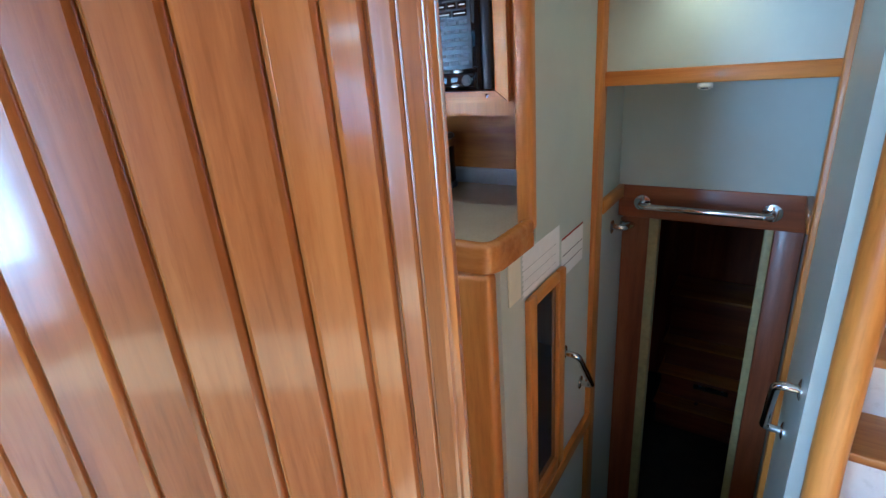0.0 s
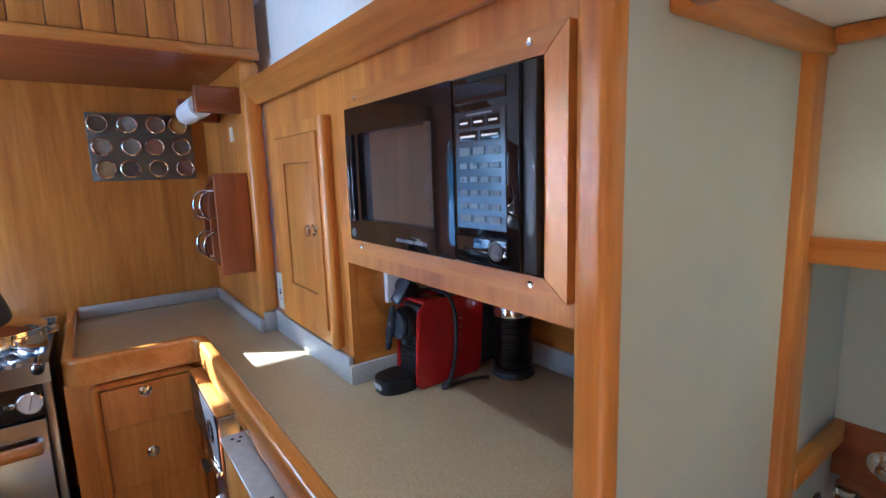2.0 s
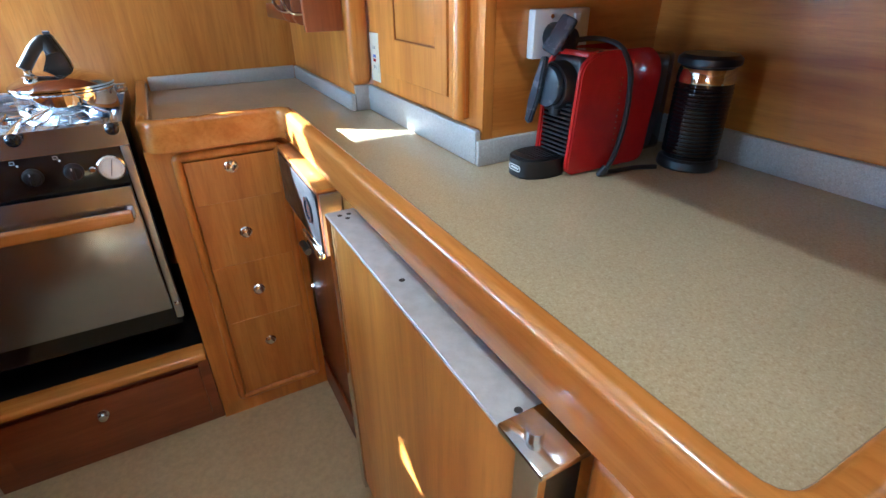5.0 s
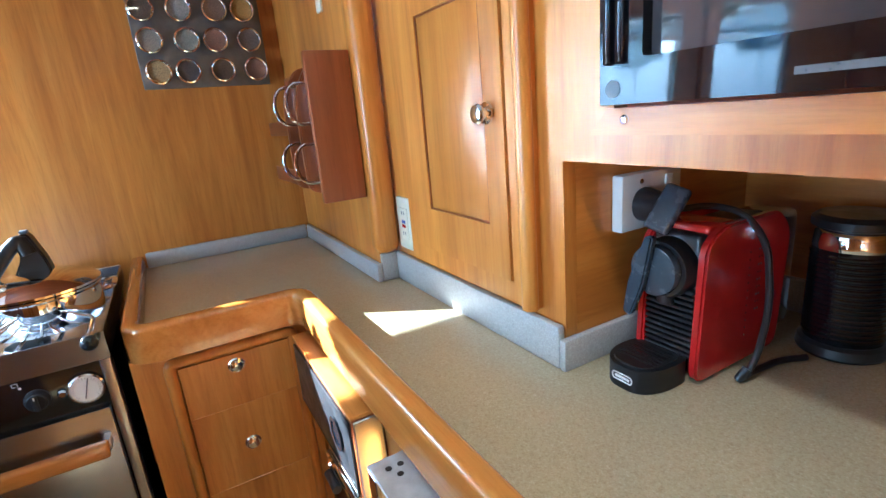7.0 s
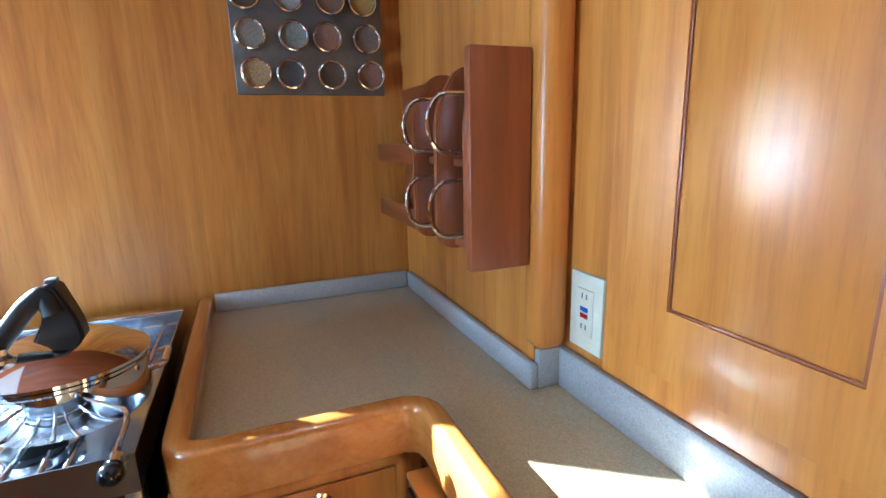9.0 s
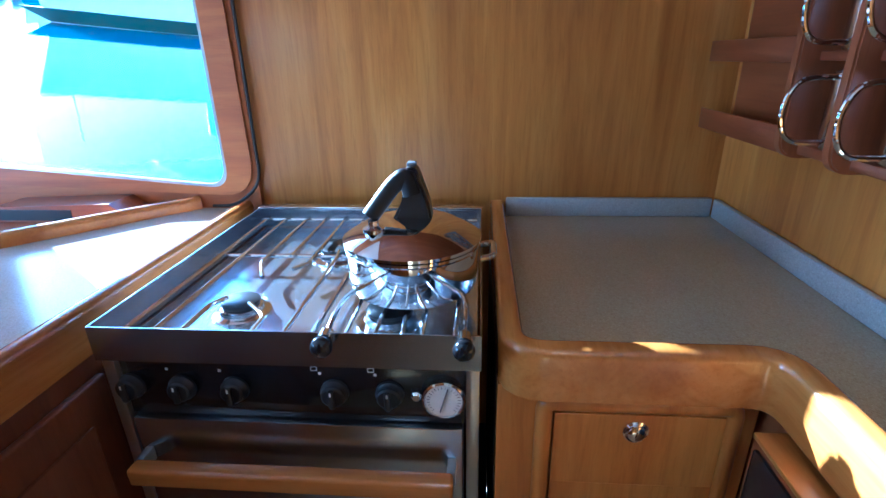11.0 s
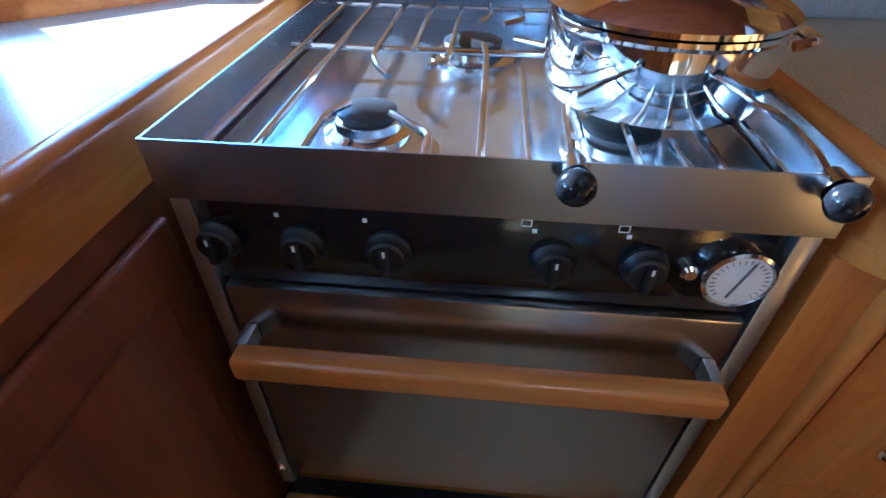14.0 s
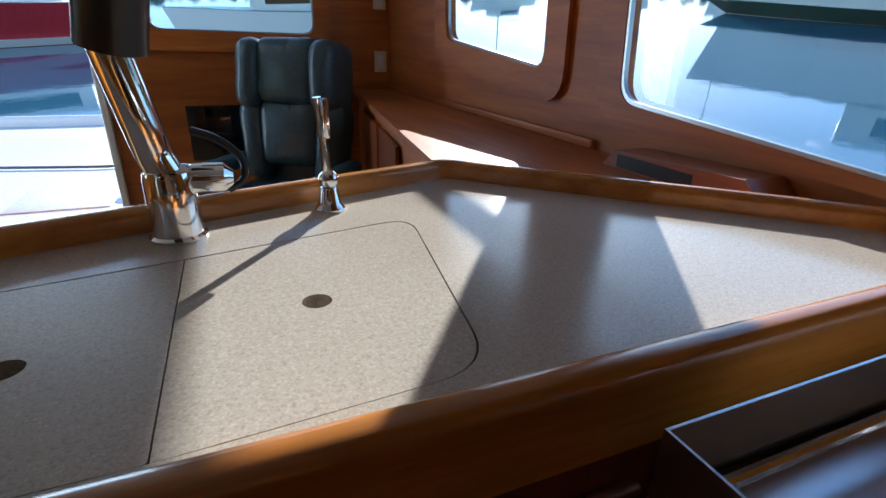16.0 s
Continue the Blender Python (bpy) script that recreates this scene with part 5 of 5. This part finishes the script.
for a, b in (((0.375, -2.45), (0.32, -2.85)), ((0.31, -2.92), (0.25, -3.38))):
    d = (Vector(b) - Vector(a)).normalized()
    nn = Vector((-d.y, d.x)) * 0.012
    part("door", holed(B(), [a, b, (b[0] + nn.x, b[1] + nn.y), (a[0] + nn.x, a[1] + nn.y)], [], "z", 0.2, 0.84), DARKW["z"], lg)
ve = thing("vent_box", (0.06, -1.62, 0.91), "small wooden vent box with a dark slot under the window", "vent")
part("box", holed(B(), [(-1.80, 0.9105), (-1.77, 0.947), (-1.46, 0.957), (-1.40, 0.9105)], [], "x", 0.004, 0.1), DARKW["y"], ve)
part("slot", box(B(), 0.1002, 0.102, -1.755, -1.56, 0.915, 0.942), BLACK, ve)

ch = thing("helm_chair", (0.58, -3.35, FLOOR), "blue-grey leather recliner chair", "chair")


CHAIR = pose(0.57, -3.42, 0, 0, 0, -36)


def cushion(c, size, r, rot=(0, 0, 0), folds=0.0):
    """A stuffed leather cushion in the chair's own axes, with gathered folds across its face."""
    bm = box(B(), -size[0] / 2, size[0] / 2, -size[1] / 2, size[1] / 2, -size[2] / 2, size[2] / 2, r, 4)
    bmesh.ops.subdivide_edges(bm, edges=[e for e in bm.edges if e.calc_length() > 0.05], cuts=12, use_grid_fill=True)
    for v in bm.verts:
        x, z = v.co.x / size[0] * 2, v.co.z / size[2] * 2
        if v.co.y > 0:
            v.co.y += 0.02 * max(0, 1 - x * x) * max(0, 1 - z * z)
            v.co.y += folds * math.sin(v.co.x * 170 + 2.5 * math.sin(v.co.z * 14)) * max(0, 1 - x * x) * min(1, max(0, abs(z) * 1.3 - 0.2))
        v.co += Vector(noise.noise_vector(v.co * 11)) * 0.004
    bmesh.ops.transform(bm, matrix=CHAIR @ pose(*c, *rot), verts=bm.verts)
    return bm


part("back_shell", cushion((0, -0.06, 0.78), (0.47, 0.10, 0.72), 0.045, (8, 0, 0)), LEATHER, ch)
part("headrest", cushion((0, 0.02, 1.015), (0.31, 0.17, 0.29), 0.055, (8, 0, 0), 0.004), LEATHER, ch, "padded headrest with gathered leather")
part("lumbar_pad", cushion((0, 0.045, 0.745), (0.31, 0.15, 0.31), 0.055, (6, 0, 0), 0.004), LEATHER, ch, "padded lumbar cushion with gathered leather")
for s in (-1, 1):
    part("wing", cushion((s * 0.195, 0.02, 1.0), (0.13, 0.22, 0.31), 0.06, (8, s * -4, s * 12), 0.002), LEATHER, ch, "rounded side wing")
    part("bolster", cushion((s * 0.195, 0.03, 0.70), (0.13, 0.18, 0.38), 0.055, (6, s * 4, s * 8), 0.002), LEATHER, ch)
    part("armrest", cushion((s * 0.29, 0.22, 0.60), (0.09, 0.42, 0.07), 0.03), LEATHER, ch)
    part("arm_post", tube(B(), [CHAIR @ Vector((s * 0.29, 0.22, 0.4)), CHAIR @ Vector((s * 0.29, 0.22, 0.57))], 0.02), BLACK, ch)
part("seat", cushion((0, 0.27, 0.44), (0.52, 0.52, 0.14), 0.06), LEATHER, ch)
part("pedestal", lathe(B(), [(0.2, 0.0), (0.2, 0.02), (0.05, 0.05), (0.045, 0.38)], (0.57, -3.2, FLOOR)), STEELX, ch)
solid("dark_locker_opening", box(B(), 0.78, 1.08, -3.7995, -3.79, 0.55, 0.83, 0.004), GLOSS, "dark glossy panel on the aft wall", "panel")
for z in (1.0, 1.32):
    o = thing("wall_outlet", (0.055, -3.79, z + 0.055), "ivory wall outlet on the aft wall", "outlet")
    part("plate", box(B(), 0.02, 0.088, -3.7995, -3.793, z, z + 0.11, 0.002), IVORY, o)
    part("insert", box(B(), 0.038, 0.07, -3.7928, -3.79, z + 0.02, z + 0.09, 0.001, 1), WHITEP, o)

# ---- outside ----
dk = thing("aft_deck", (1.8, -5.0, 0.05), "white gelcoat cockpit deck behind the doorway", "deck")
part("sole", box(B(), 0.2, 3.9, -8.6, -3.86, 0.02, 0.08, 0.01), GELCOAT, dk)
part("bulwark", box(B(), 0.2, 3.9, -8.72, -8.601, 0.02, 0.2, 0.03, 3), GELCOAT, dk)
part("hatch", box(B(), 1.7, 2.3, -5.3, -4.7, 0.0805, 0.09, 0.004), GELCOAT, dk)
part("hatch_pull", lathe(B(), [(0.06, 0), (0.06, 0.003), (0.05, 0.003)], (1.62, -4.55, 0.0805)), STEELX, dk)
part("cleat", lathe(B(), [(0.09, 0), (0.09, 0.003)], (1.62, -4.85, 0.0805)), ALU, dk)
part("line", tube(B(), smooth_path([(1.4, -6.0, 0.1), (1.9, -5.9, 0.1), (2.8, -6.1, 0.1)], 0.2), 0.012), INK, dk, "black line lying on deck")


def boat(name, place, heading, length, hull, stripe, label, mast=0.0, cabin=True):
    """A moored boat: shaped hull, boot stripe, cabin, mast."""
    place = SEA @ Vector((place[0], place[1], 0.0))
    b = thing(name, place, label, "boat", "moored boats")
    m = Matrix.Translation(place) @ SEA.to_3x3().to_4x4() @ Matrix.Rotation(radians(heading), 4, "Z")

    def shell(z0, z1, grow):
        bm = B()
        n, rings = 18, []
        for i in range(n + 1):
            s = i / n
            x = (s - 0.5) * length
            w = length * 0.16 * (1 - max(0, (s - 0.45) / 0.55) ** 2.2) * (0.85 + 0.15 * min(1, s * 4)) + 0.01
            sheer = 1 + 0.25 * s * s
            rings.append([bm.verts.new(m @ Vector((x + (0.06 * length * (z / max(z1, 0.01)) if s > 0.9 else 0), sg * w * (0.78 + 0.22 * (z - z0 + 0.1) / (z1 - z0 + 0.1)) * grow, z * sheer))) for sg, z in ((-1, z0), (-1, z1), (1, z1), (1, z0))])
        for a, c in zip(rings, rings[1:]):
            for k in range(4):
                bm.faces.new((a[k], c[k], c[(k + 1) % 4], a[(k + 1) % 4]))
        bm.faces.new(rings[0])
        bm.faces.new(rings[-1][::-1])
        bmesh.ops.recalc_face_normals(bm, faces=bm.faces)
        return bm
    part("hull", shell(-0.2, length * 0.13, 1.0), hull, b)
    part("gunwale", shell(length * 0.122, length * 0.132, 1.01), stripe, b)
    part("boot_stripe", shell(0.02, max(0.22, length * 0.025), 1.02), stripe, b)
    if cabin:
        bm = box(B(), -length * 0.25, length * 0.18, -length * 0.1, length * 0.1, length * 0.13, length * 0.24, 0.12, 3)
        bmesh.ops.transform(bm, matrix=m, verts=bm.verts)
        part("cabin", bm, GELCOAT, b)
        for s in (-1, 1):
            bm = box(B(), -length * 0.2, length * 0.12, s * length * 0.1, s * length * 0.101, length * 0.17, length * 0.215, 0.0)
            bmesh.ops.transform(bm, matrix=m, verts=bm.verts)
            part("window", bm, GLOSS, b)
    if mast:
        part("mast", cyl(B(), m @ Vector((0.05 * length, 0, length * 0.1)), m @ Vector((0.05 * length, 0, mast)), 0.09, 0.06), ALU, b)
        part("boom", cyl(B(), m @ Vector((0.05 * length, 0, length * 0.3)), m @ Vector((-0.38 * length, 0, length * 0.3)), 0.07), ALU, b)
        part("stay", cyl(B(), m @ Vector((0.5 * length, 0, length * 0.15)), m @ Vector((0.05 * length, 0, mast)), 0.012), ALU, b)
        part("stay", cyl(B(), m @ Vector((-0.5 * length, 0, length * 0.13)), m @ Vector((0.05 * length, 0, mast)), 0.012), ALU, b)
    return b


boat("motor_yacht", (-42, -15, -0.9), -68, 30, GELCOAT, GREENP, "large white motor yacht with green boot stripe moored across the water")
boat("sailing_boat", (-45, -52, -0.9), 20, 11, GELCOAT, TEAL, "white sailing boat with teal stripe and bare mast", 14)
boat("sailing_boat", (-34, -60, -0.9), 20, 10, GELCOAT, TEAL, "white sailing boat with teal stripe and bare mast", 13)
boat("sailing_boat", (-60, -48, -0.9), 15, 12, GELCOAT, TEAL, "white sailing boat with teal stripe and bare mast", 16)
boat("sailing_boat", (-18, -62, -0.9), 10, 11, GELCOAT, GREENP, "white sailing boat with green stripe and bare mast", 14)
boat("red_boat", (8, -27, -0.9), 10, 12, REDHULL, GELCOAT, "dark red boat moored astern", 12)
boat("motor_yacht", (-4, -24, -0.9), 0, 9, GELCOAT, TEAL, "white motor yacht moored astern")
shore = B()
rng = random.Random(5)
for i in range(520):
    a = radians(140 + 200 * i / 520)
    r = rng.uniform(150, 190)
    h = rng.uniform(2.5, 5.5)
    for k in range(3):
        bmesh.ops.create_icosphere(shore, subdivisions=1, radius=1.0, matrix=Matrix.LocRotScale((r * math.cos(a) + rng.uniform(-2, 2), r * math.sin(a) + rng.uniform(-2, 2), -0.9 + h * (0.25 + 0.3 * k)), None, Vector((1, 1, 0.8)) * rng.uniform(1.4, 2.2)))
for v in shore.verts:
    v.co += Vector(noise.noise_vector(v.co * 0.9)) * 0.9
    v.co.z += 0.9
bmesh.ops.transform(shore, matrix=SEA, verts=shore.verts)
solid("far_shore", shore, WOODS, "dark green wooded shore far across the water", "trees", kind="stuff")
